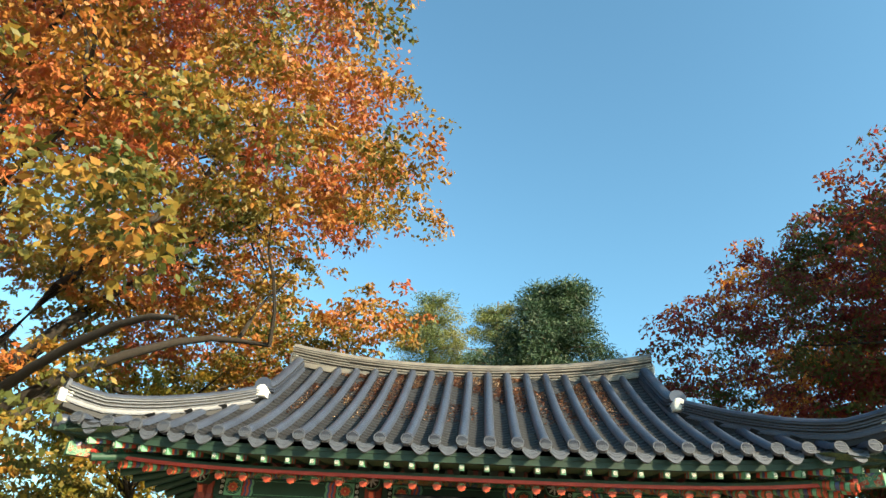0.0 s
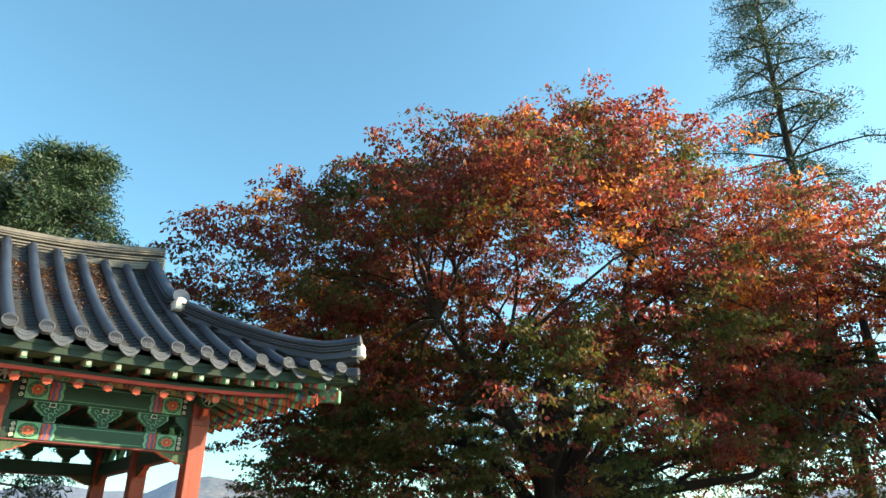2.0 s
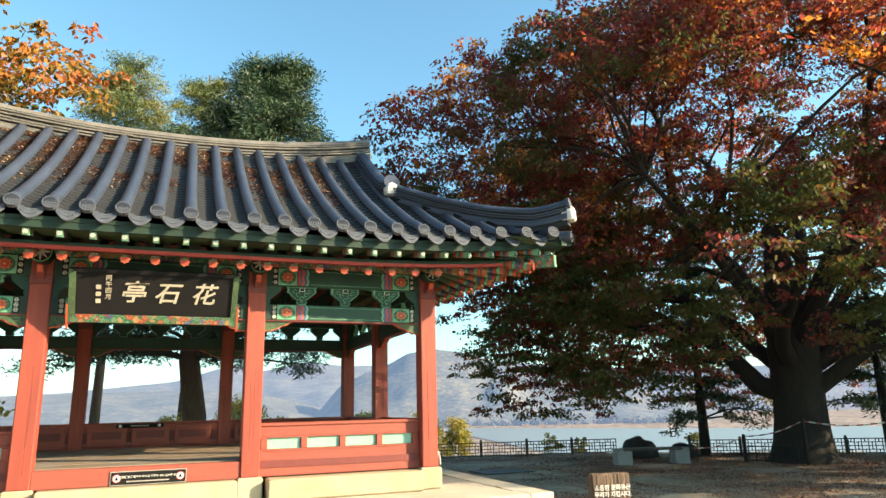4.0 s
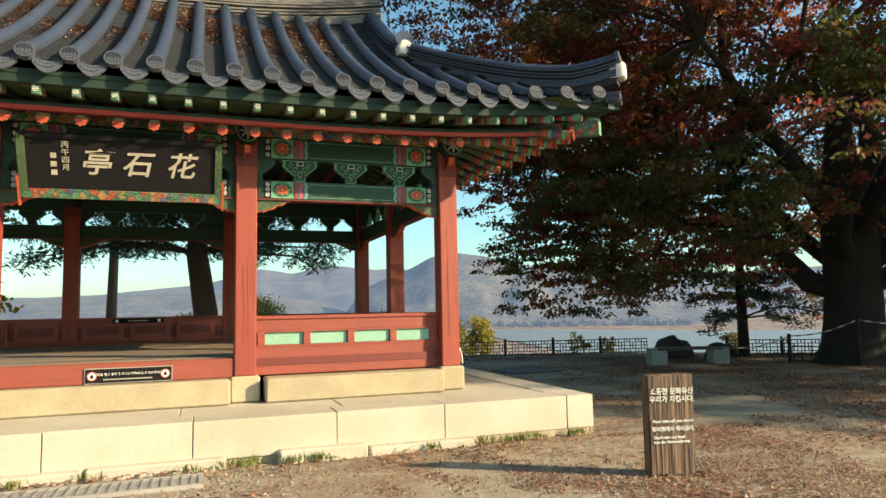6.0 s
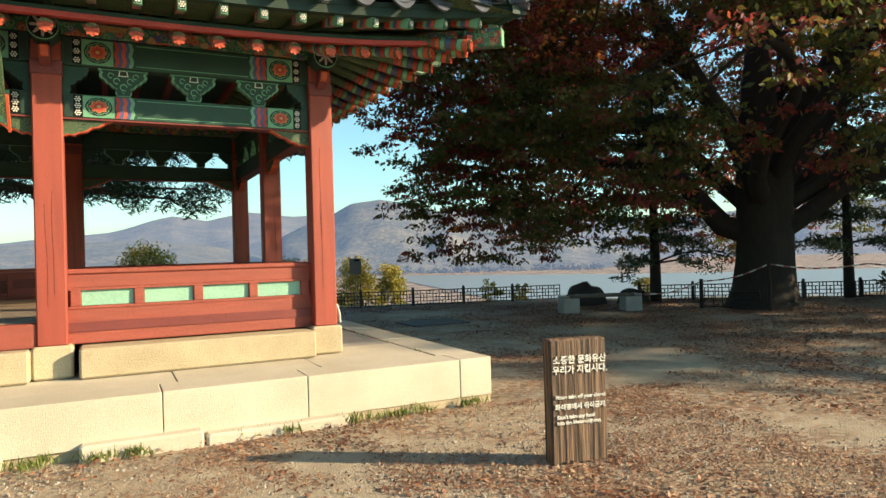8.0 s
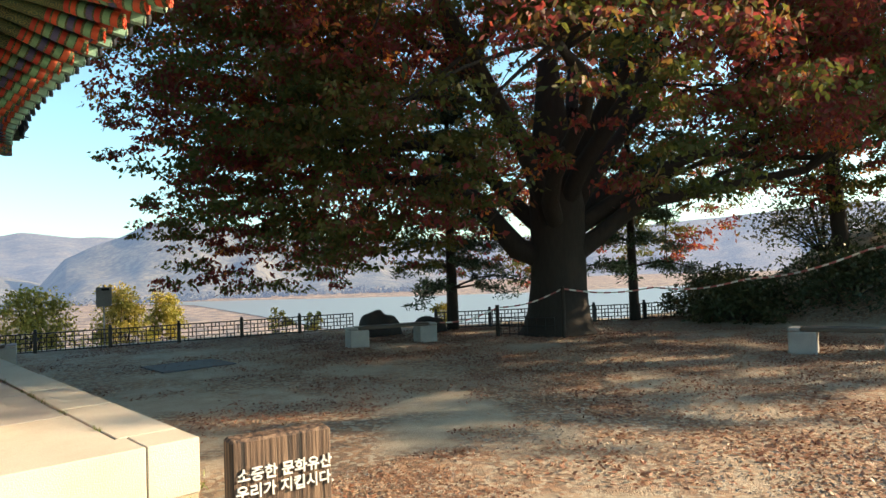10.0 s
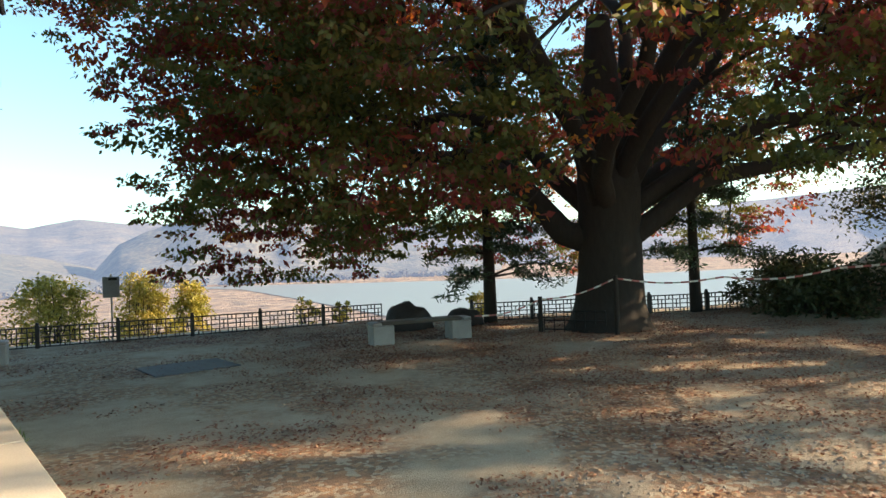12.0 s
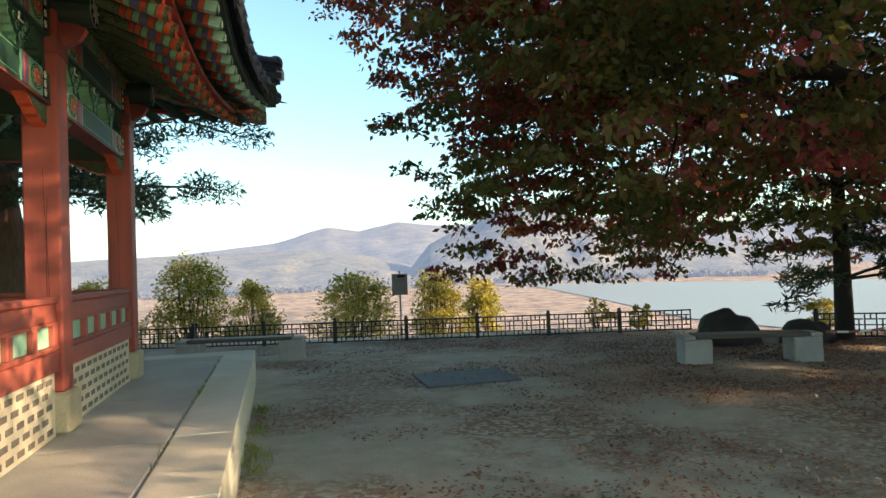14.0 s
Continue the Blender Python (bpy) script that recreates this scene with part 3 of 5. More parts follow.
def flower_mesh():
    """Eight-petalled flower on a round rafter end, in orange with a pale edge."""
    g = Geo()
    pts = []
    for k in range(32):
        t = 2 * math.pi * k / 32
        pts.append(((0.055 + 0.008 * math.cos(8 * t)) * math.cos(t), (0.055 + 0.008 * math.cos(8 * t)) * math.sin(t)))
    return g.prism(pts, pose(0, -0.006, 0), 0.01).mesh("rafter_flower", orange_paint)


def petal_marks():
    g = Geo()
    for k in range(8):
        m = pose(0, -0.011, 0, 0, 22.5 + 45 * k, 0)
        g.prism([(-0.0025, 0.018), (-0.004, 0.050), (0.004, 0.050), (0.0025, 0.018)], m, 0.006)
    disc(g, pose(0, -0.012, 0), 0.012, 0.006, 8)
    return g.mesh("petal_lines", scarlet)


def dots_mesh(r, mat):
    g = Geo()
    for k in range(6):
        t = math.pi / 3 * k
        disc(g, pose(r * math.cos(t), -0.004, r * math.sin(t)), r * 0.42, 0.004, 6)
    disc(g, pose(0, -0.004, 0), r * 0.42, 0.004, 6)
    return g.mesh("white_flower", mat)


flower, petals, white_flower = flower_mesh(), petal_marks(), dots_mesh(0.021, white_paint)
RAFTER = 0.35
ROUND_Z, SQUARE_Z = 3.53, 3.73
for side in SIDES:
    c, h = span(side)
    wall_h = 3.95 if side in ("front", "back") else 2.55
    n = int((h + 0.18) / RAFTER)
    shown = side in ("front", "right")
    for i in range(-n, n + 1):
        a = c + i * RAFTER
        over = max(0.0, abs(a - c) - wall_h + 0.35)
        inner_a = a - math.copysign(over * 1.0, a - c) if over > 0 else a
        tip = eave_point(side, a, 0.45, ROUND_Z)
        ix, iy = place(side, inner_a, 1.9)
        inner = Vector((ix, iy, ROUND_Z + 0.58))
        part("rafter", Geo().tube([tip, inner], [0.058, 0.058], 10), scrolled if shown else green_paint, eaves, smooth=True)
        way = (tip - inner).normalized()
        if shown:
            m = Matrix.Translation(tip + way * 0.002) @ pose(0, 0, 0, 0, 0, math.degrees(math.atan2(way.y, way.x)) + 90)
            for s0, s1, mat in ((0.03, 0.08, orange_paint), (0.09, 0.14, jade), (0.16, 0.20, scarlet), (0.215, 0.26, blue_paint), (0.275, 0.32, jade), (0.335, 0.37, orange_paint), (0.385, 0.42, scarlet)):
                part("colour_band", Geo().tube([tip - way * s0, tip - way * s1], 0.0605, 10), mat, eaves, smooth=True)
            for me, mat in ((flower, orange_paint), (petals, scarlet)):
                part("rafter_flower", me, mat, eaves).matrix_world = m
        # square flying rafter above
        tip2 = eave_point(side, a, 0.13, SQUARE_Z)
        in2 = tip2 + (inner - tip).normalized() * 1.0
        in2.z = tip2.z + 0.20
        t = (tip2 - in2).normalized()
        s = t.cross(Vector((0, 0, 1))).normalized()
        u = s.cross(t)
        part("flying_rafter", Geo().sweep([(in2, s, u), (tip2, s, u)], [(-0.034, -0.045), (0.034, -0.045), (0.034, 0.045), (-0.034, 0.045)]), green_paint, eaves)
        if shown:
            m = Matrix.Translation(tip2 + t * 0.002) @ pose(0, 0, 0, 0, 0, math.degrees(math.atan2(t.y, t.x)) + 90)
            # plates on the right are paler: sunlight put into their colour
            part("end_plate", Geo().box((-0.03, -0.006, -0.041), (0.03, 0.0, 0.041), m), jade if side == "front" else green_pale, eaves)
            if side == "front":
                part("end_field", Geo().box((-0.023, -0.009, -0.034), (0.023, -0.002, 0.034), m), black_paint, eaves)
            part("white_flower", white_flower, white_paint, eaves).matrix_world = m @ pose(0, -0.009, 0)
            # painted sleeves round the end: a tip, then bands of colour
            # right-hand tips get pale green for the sun that falls on them
            tip_tone = jade if side == "front" else green_pale
            for s0, s1, mat in ((0.004, 0.10, tip_tone), (0.105, 0.145, orange_paint), (0.15, 0.19, blue_paint), (0.195, 0.235, jade), (0.24, 0.30, scarlet)):
                p, q = tip2 - t * s0, tip2 - t * s1
                part("colour_band", Geo().sweep([(q, s, u), (p, s, u)], [(-0.0365, -0.0475), (0.0365, -0.0475), (0.0365, 0.0465), (-0.0365, 0.0465)]), mat, eaves)
    # boards that run along the eaves
    aa = [c - h - 0.34 + (2 * h + 0.68) * k / 44 for k in range(45)]

    def run(d, z, section, mat, label=""):
        reach = h + 0.46 - d
        fr = [(eave_point(side, c - reach + 2 * reach * k / 44, d, z), outward(side), Vector((0, 0, 1))) for k in range(45)]
        part("eave_board", Geo().sweep(fr, section), mat, eaves, label)

    run(0.43, ROUND_Z + 0.075, [(-0.05, 0), (0.012, 0), (0.012, 0.045), (-0.05, 0.045)], scarlet, "scarlet eave batten")
    run(0.47, ROUND_Z + 0.12, [(-0.02, 0), (0.01, 0), (0.01, 0.05), (-0.02, 0.05)], green_paint)
    run(0.12, SQUARE_Z + 0.05, [(-0.06, 0), (0.03, 0), (0.03, 0.085), (-0.06, 0.085)], green_deep, "green eave board below the tiles")
    run(0.14, SQUARE_Z + 0.135, [(-0.06, 0), (0.06, 0), (0.06, 0.05), (-0.06, 0.05)], green_deep)
    soffit = Geo()
    rowsv = []
    for a in aa:
        e1, e2 = eave_point(side, a, 0.14, SQUARE_Z + 0.055), eave_point(side, a, 0.9, SQUARE_Z + 0.14)
        over = max(0.0, abs(a - c) - wall_h + 0.2)
        ix, iy = place(side, a - math.copysign(over, a - c), 2.0)
        rowsv.append([e1, e2, Vector((ix, iy, ROUND_Z + 0.72))])
    soffit.add([p for r in rowsv for p in r], [(3 * i + j, 3 * i + j + 1, 3 * i + j + 4, 3 * i + j + 3) for i in range(len(rowsv) - 1) for j in (0, 1)])
    part("soffit", soffit, scrolled, eaves)
for sx in (-1, 1):
    for sy in (-1, 1):
        t = Vector((sx, sy, 0)).normalized()
        cx, cy = XC + sx * 3.95, YC + sy * 2.55
        tip, inn = Vector((XC + sx * (EX + 0.16), YC + sy * (EY + 0.16), 3.72)), Vector((cx - sx * 0.4, cy - sy * 0.4, 3.95))
        s = t.cross(Vector((0, 0, 1)))
        part("hip_rafter", Geo().sweep([(inn, s, Vector((0, 0, 1))), ((tip + inn) / 2 - Vector((0, 0, 0.06)), s, Vector((0, 0, 1))), (tip, s, Vector((0, 0, 1)))],
                                       [(-0.06, -0.09), (0.06, -0.09), (0.06, 0.09), (-0.06, 0.09)]), ornament_fine, eaves, "heavy painted corner rafter")
        m = Matrix.Translation(tip + t * 0.002) @ pose(0, 0, 0, 0, 0, math.degrees(math.atan2(t.y, t.x)) + 90)
        part("end_plate", Geo().box((-0.055, -0.006, -0.085), (0.055, 0, 0.085), m), jade, eaves)

# ---- columns
for x in XS:
    for y in YS:
        if y == YS[1] and x in XS[1:3]:
            continue
        col = part("column", Geo().box((x - 0.125, y - 0.125, SILL + 0.01), (x + 0.125, y + 0.125, 3.62), bevel=0.012), red_wood, pavilion, "square column in worn, cracked red paint")
        part("base_stone", Geo().box((x - 0.168, y - 0.168, PLAT_Z), (x + 0.168, y + 0.168, SILL + 0.012), bevel=0.02), granite, col, "rough yellowish granite base")
        if y != YS[1] or x in (XS[0], XS[3]):
            for crack in range(2):
                ox = random.uniform(-0.09, 0.09)
                z0 = random.uniform(0.9, 1.8)
                g = Geo()
                pts = [(x + ox + 0.012 * math.sin(k * 0.9 + crack) * k / 6, y - 0.1262, z0 + k * 0.16) for k in range(7)]
                g.sweep([(p, (1, 0, 0), (0, 1, 0)) for p in pts], [(-0.0014, 0), (0.0014, 0), (0.001, 0.002), (-0.001, 0.002)])
                part("crack", g, black_paint, col)


# ---- beams between two columns
def bay(p0, p1, outer):
    """Two painted beams with flower brackets between; outer: plan vector to the outside."""
    p0, p1 = Vector((*p0, 0)), Vector((*p1, 0))
    o = Vector((*outer, 0))
    length = (p1 - p0).length
    xd = (p1 - p0).normalized()
    if xd.cross(Vector((0, 0, 1))).dot(o) < 0:
        p0, p1, xd = p1, p0, -xd
    m = Matrix.Translation(p0) @ Matrix((( xd.x, -o.x, 0, 0), (xd.y, -o.y, 0, 0), (0, 0, 1, 0), (0, 0, 0, 1)))
    a, b = 0.125, length - 0.125
    low = part("lower_beam", Geo().box((a, -0.075, 2.90), (b, 0.075, 3.13), m, 0.008), green_paint, pavilion, "green painted tie beam with ornamented ends")
    up = part("upper_beam", Geo().box((a, -0.085, 3.40), (b, 0.085, 3.665), m, 0.008), green_paint, pavilion, "green painted upper beam with ornamented ends")
    part("eave_purlin", Geo().box((0, -0.10, 3.675), (length, 0.10, 3.80), m), ornament_fine, pavilion)
    part("dark_band", Geo().box((a, -0.05, 3.665), (b, 0.05, 3.676), m), green_deep, up)
    part("bead", Geo().box((a, -0.082, 2.885), (b, 0.082, 2.9), m), dark_red, low)
    for beam, z0, z1, y in ((low, 2.90, 3.13, -0.075), (up, 3.40, 3.665, -0.085)):
        for e, sgn in ((a, 1), (b, -1)):
            def bx(s0, s1, mat, proud, nm, zz0=z0 + 0.012, zz1=z1 - 0.012):
                x0, x1 = sorted((e + sgn * s0, e + sgn * s1))
                return part(nm, Geo().box((x0, y - proud, zz0), (x1, y + 0.01, zz1), m), mat, beam)
            bx(0.02, 0.085, green_deep, 0.004, "end_band")
            bx(0.09, 0.165, black_paint, 0.006, "black_band")
            for k in range(3):
                part("white_flower", white_flower, white_paint, beam).matrix_world = m @ pose(e + sgn * 0.1275, y - 0.006, z0 + 0.05 + (z1 - z0 - 0.1) * k / 2)
            bx(0.17, 0.44, jade, 0.004, "lotus_panel")
            zc, rz = (z0 + z1) / 2, (z1 - z0) / 2 - 0.02
            for r, mat, pr, amp in ((1.0, jade, 0.006, 0.0), (0.93, green_deep, 0.008, 0.0), (0.80, jade, 0.010, 0.06), (0.75, green_paint, 0.012, 0.06), (0.60, ochre, 0.014, 0.16), (0.55, orange_paint, 0.016, 0.16), (0.34, scarlet, 0.018, 0.12), (0.14, ochre, 0.020, 0.0)):
                ring = []
                for k in range(32):
                    t = 2 * math.pi * k / 32
                    w = 1 + amp * math.cos(8 * t)
                    ring.append((0.125 * r * w * math.cos(t), rz * r * w * math.sin(t)))
                part("lotus", Geo().prism(ring, m @ pose(e + sgn * 0.305, y - pr, zc), 0.004), mat, beam)
            for k, mat in enumerate((scarlet, blue_paint, orange_paint, blue_paint, jade)):
                s0 = 0.445 + k * 0.032
                zz = [(s0 + 0.018 * (j % 2), z0 + 0.012 + (z1 - z0 - 0.024) * j / 4) for j in range(5)]
                ol = [(e + sgn * s, z) for s, z in zz] + [(e + sgn * (s + 0.032), z) for s, z in zz[::-1]]
                if sgn < 0:
                    ol = ol[::-1]
                part("colour_band", Geo().prism(ol, m @ pose(0, y - 0.005, 0), 0.006), mat, beam)
        for zz in (z0 + 0.03, z1 - 0.036):
            part("pale_line", Geo().box((a + 0.64, y - 0.003, zz), (b - 0.64, y + 0.002, zz + 0.006), m), jade, beam)
    # flower brackets
    half = [(0.06, 0.0), (0.075, 0.045), (0.06, 0.075), (0.10, 0.09), (0.125, 0.125), (0.15, 0.13), (0.175, 0.165), (0.20, 0.175), (0.215, 0.205), (0.20, 0.235), (0.225, 0.262)]
    outline = half + [(-x, z) for x, z in half[::-1]]
    inner = [(x * 0.88, 0.012 + z * 0.91) for x, z in outline]
    for k in (1, 2, 3):
        x = length * k / 4
        br = part("flower_bracket", Geo().prism(outline, m @ pose(x, -0.045, 3.135), 0.09), jade, pavilion, "carved flower bracket in green with jade scrolls")
        part("bracket_face", Geo().prism(inner, m @ pose(x, -0.052, 3.135), 0.104), green_paint, br)
        for q in ((0, 0.09, 0.035), (-0.06, 0.15, 0.032), (0.06, 0.15, 0.032), (-0.11, 0.2, 0.028), (0.11, 0.2, 0.028), (0, 0.05, 0.02)):
            rg = Geo()
            for j in range(9):
                t0, t1 = 2 * math.pi * j / 11, 2 * math.pi * (j + 1) / 11
                rg.prism([(r * math.cos(t), r * math.sin(t)) for r, t in ((q[2], t0), (q[2], t1), (q[2] * 0.72, t1), (q[2] * 0.72, t0))], m @ pose(x + q[0], -0.058, 3.135 + q[1]), 0.008)
            part("scroll", rg, jade, br)
        part("bracket_cup", Geo().prism([(-0.035, 0.25), (0.035, 0.25), (0.045, 0.195), (-0.045, 0.195)][::-1], m @ pose(x, -0.062, 3.135), 0.012), white_paint, br)
        part("bracket_cup", Geo().prism([(-0.026, 0.245), (0.026, 0.245), (0.034, 0.202), (-0.034, 0.202)][::-1], m @ pose(x, -0.066, 3.135), 0.012), green_deep, br)
    for e, sgn in ((a, 1), (b, -1)):
        hb = [(0, 0.0), (0.06, 0.0), (0.075, 0.045), (0.06, 0.075), (0.10, 0.09), (0.125, 0.125), (0.15, 0.13), (0.175, 0.165), (0.20, 0.175), (0.215, 0.205), (0.225, 0.262), (0, 0.262)]
        hb = [(e + sgn * x, z) for x, z in hb]
        part("half_bracket", Geo().prism(hb if sgn > 0 else hb[::-1], m @ pose(0, -0.045, 3.135), 0.09), green_paint, pavilion)
        # carved board in the corner below the tie beam
        sc = [(0, 0), (0, -0.16), (0.05, -0.14), (0.09, -0.15), (0.14, -0.12), (0.20, -0.11), (0.25, -0.07), (0.31, -0.06), (0.36, -0.025), (0.42, 0)]
        for nm, kx, dy, mat in (("corner_scroll", 1.0, 0.0, orange_paint), ("scroll_face", 0.93, -0.006, scrolled)):
            ol = [(e + sgn * x * kx, 2.885 + z * kx) for x, z in sc]
            part(nm, Geo().prism(ol[::-1] if sgn > 0 else ol, m @ pose(0, -0.045 + dy, 0), 0.09 - 2 * dy), mat, pavilion, "carved painted corner board" if nm == "corner_scroll" else "")


for x0, x1 in zip(XS, XS[1:]):
    bay((x0, YS[0]), (x1, YS[0]), (0, -1))
    bay((x0, YS[2]), (x1, YS[2]), (0, 1))
for y0, y1 in zip(YS, YS[1:]):
    bay((XS[0], y0), (XS[0], y1), (1, 0))
    bay((XS[3], y0), (XS[3], y1), (-1, 0))

# heads of the cross beams above the columns, with a round medallion
spots = [(x, YS[0], 0) for x in XS] + [(XS[0], y, 90) for y in YS[1:]] + [(x, YS[2], 180) for x in XS[1:]]
for x, y, turn in spots:
    m = Matrix.Translation((x, y, 0)) @ pose(0, 0, 0, 0, 0, turn)
    head = part("beam_head", Geo().prism([(0.13 * math.cos(2 * math.pi * k / 16), 3.66 + 0.13 * math.sin(2 * math.pi * k / 16)) for k in range(16)], m @ pose(0, -0.36, 0), 0.3), green_deep, pavilion, "round beam end with a flower medallion")
    for rr, mat, yy in ((0.128, jade, 0.363), (0.118, black_paint, 0.366)):
        part("medallion_field", Geo().prism([(rr * math.cos(2 * math.pi * k / 24), 3.66 + rr * math.sin(2 * math.pi * k / 24)) for k in range(24)], m @ pose(0, -yy, 0), 0.006), mat, head)
    g = Geo().prism([((0.07 + 0.038 * math.cos(8 * t)) * math.cos(t), (0.07 + 0.038 * math.cos(8 * t)) * math.sin(t)) for t in [2 * math.pi * k / 64 for k in range(64)]], m @ pose(0, -0.371, 3.66), 0.008)
    part("medallion", g, concrete, head)
    arm = part("bracket_arm", Geo().prism([(0, 3.34), (-0.10, 3.36), (-0.20, 3.42), (-0.24, 3.50), (-0.20, 3.53), (0, 3.56)], m @ pose(0.045, -0.06, 0) @ pose(0, 0, 0, 0, 0, 90), 0.09), dark_red, pavilion, "carved bracket arm with a pale orange tip")
    part("arm_tip", Geo().prism([(-0.17, 3.405), (-0.205, 3.42), (-0.25, 3.50), (-0.225, 3.52), (-0.18, 3.46)], m @ pose(0.03, -0.06, 0) @ pose(0, 0, 0, 0, 0, 90), 0.06), orange_paint, arm)
    # cap a darker red than the column: shade at its top put into the colour
    part("column_cap", Geo().box((-0.135, -0.135, 3.28), (0.135, 0.135, 3.42), m, 0.01), dark_red, pavilion)

# inner beams and ceiling
for x in XS[1:3]:
    part("cross_beam", Geo().box((x - 0.14, YS[0], 3.45), (x + 0.14, YS[2], 3.78), bevel=0.03), green_deep, pavilion, "heavy dark green cross beam")
part("inner_ceiling", Geo().box((XS[3] + 0.2, YS[0] + 0.25, 4.06), (XS[0] - 0.2, YS[2] - 0.25, 4.12)), green_deep, pavilion, "dark boarded ceiling")
for k in range(18):
    x = XS[3] + 0.45 + k * 0.41
    part("ceiling_rib", Geo().box((x - 0.04, YS[0] + 0.2, 3.98), (x + 0.04, YS[2] - 0.2, 4.06)), dark_red, pavilion)


# ---- rails
def rail(p0, p1, outer, panels, z0):
    p0, p1, o = Vector((*p0, 0)), Vector((*p1, 0)), Vector((*outer, 0))
    length = (p1 - p0).length
    xd = (p1 - p0).normalized()
    if xd.cross(Vector((0, 0, 1))).dot(o) < 0:
        p0, p1, xd = p1, p0, -xd
    m = Matrix.Translation(p0) @ Matrix(((xd.x, -o.x, 0, 0), (xd.y, -o.y, 0, 0), (0, 0, 1, 0), (0, 0, 0, 1)))
    a, b = 0.1, length - 0.1
    r = part("railing", Geo().box((a, -0.055, RAIL - 0.05), (b, 0.075, RAIL), m, 0.012), red_rail, pavilion, "low panelled railing in faded red paint with pale green panels")
    part("top_plank", Geo().box((a, -0.035, 1.285), (b, 0.035, RAIL - 0.052), m, 0.004), red_rail, r)
    part("bottom_plank", Geo().box((a, -0.035, z0 + 0.15), (b, 0.035, 1.09), m, 0.004), red_rail, r)
    part("bottom_sill", Geo().box((a, -0.05, z0), (b, 0.05, z0 + 0.146), m, 0.008), red_rail, r)
    part("panel_back", Geo().box((a, 0.0, 1.09), (b, 0.03, 1.285), m), dark_red, r)
    part("panel_frame", Geo().box((a, -0.045, 1.085), (b, -0.001, 1.108), m), red_rail, r)
    part("panel_frame", Geo().box((a, -0.045, 1.262), (b, -0.001, 1.285), m), red_rail, r)
    for k in range(panels + 1):
        x = a + 0.09 + (b - a - 0.18) * k / panels
        part("stile", Geo().box((x - 0.045, -0.048, 1.108), (x + 0.045, -0.001, 1.262), m, 0.006), red_rail, r)
        if k < panels:
            w = (b - a - 0.18) / panels
            part("green_panel", Geo().box((x + 0.05, -0.012, 1.112), (x + w - 0.05, 0.001, 1.258), m), green_pale, r, "pale green painted panel")


IN = 0.06
for x0, x1 in ((XS[0], XS[1]), (XS[2], XS[3])):
    rail((x0, YS[0] + IN), (x1, YS[0] + IN), (0, -1), 4, SILL)
for y0, y1 in zip(YS, YS[1:]):
    rail((XS[0] + 0.05, y0), (XS[0] + 0.05, y1), (1, 0), 5, 0.92)
    rail((XS[3] - 0.05, y0), (XS[3] - 0.05, y1), (-1, 0), 5, 0.92)
for x0, x1 in zip(XS, XS[1:]):
    rail((x0, YS[2] - IN), (x1, YS[2] - IN), (0, 1), 4, 0.92)
# the inner side of the far railing has low panelled boxes
for x0, x1 in zip(XS, XS[1:]):
    for k in range(3):
        xa = x1 + 0.2 + k * 0.78
        part("inner_panel", Geo().box((xa, YS[2] - 0.17, 1.02), (xa + 0.68, YS[2] - 0.10, 1.38), bevel=0.01), red_rail, pavilion)
        part("inner_panel_field", Geo().box((xa + 0.08, YS[2] - 0.178, 1.16), (xa + 0.6, YS[2] - 0.165, 1.30)), dark_red, pavilion)

# ---- sills, floor
part("front_sill", Geo().box((XS[2] + 0.125, -0.10, SILL), (XS[1] - 0.125, 0.05, FLOOR - 0.01), bevel=0.008), red_rail, pavilion, "worn red sill board below the floor")
floor = part("floor", Geo().box((XS[3], 0.0, FLOOR - 0.12), (XS[0], YS[2], FLOOR - 0.03)), dark_red, pavilion, "raised floor of worn timber boards")
yb = 0.06
while yb < YS[2] - 0.2:
    part("floor_board", Geo().box((XS[3] + 0.05, yb, FLOOR - 0.028), (XS[0] - 0.06, yb + 0.33, FLOOR + random.uniform(-0.003, 0.003)), bevel=0.005), floor_wood, floor)
    yb += 0.337
part("front_plinth", Geo().box((XS[1] + 0.22, -0.33, PLAT_Z), (XS[0] - 0.172, 0.06, SILL - 0.015), bevel=0.02), granite, pavilion, "yellowish granite plinth stone")
part("front_plinth", Geo().box((XS[2] + 0.20, -0.30, PLAT_Z), (XS[1] - 0.172, 0.06, SILL - 0.005), bevel=0.02), granite, pavilion, "yellowish granite plinth stone")
part("front_plinth", Geo().box((XS[3] + 0.20, -0.33, PLAT_Z), (XS[2] - 0.22, 0.06, SILL - 0.015), bevel=0.02), granite, pavilion, "yellowish granite plinth stone")
part("back_plinth", Geo().box((XS[3] + 0.2, YS[2] - 0.08, PLAT_Z), (XS[0] - 0.2, YS[2] + 0.08, 0.92)), granite, pavilion)
brick_mesh = Geo().box((-0.006, -0.058, -0.020), (0.006, 0.058, 0.020)).mesh("brick", brick_grey)
for sx, x in ((1, XS[0]), (-1, XS[3])):
    for y0, y1 in zip(YS, YS[1:]):
        w = part("brick_plinth", Geo().box((x - 0.08, y0 + 0.19, PLAT_Z), (x + 0.08, y1 - 0.19, 0.92)), mortar, pavilion, "pale mortared plinth with small dark bricks")
        for r in range(5):
            y = y0 + 0.19 + (0.10 if r % 2 else 0.19)
            while y < y1 - 0.27:
                b = part("brick", brick_mesh, brick_grey, w)
                b.matrix_world = pose(x + sx * 0.078, y, PLAT_Z + 0.055 + r * 0.088)
                y += 0.185

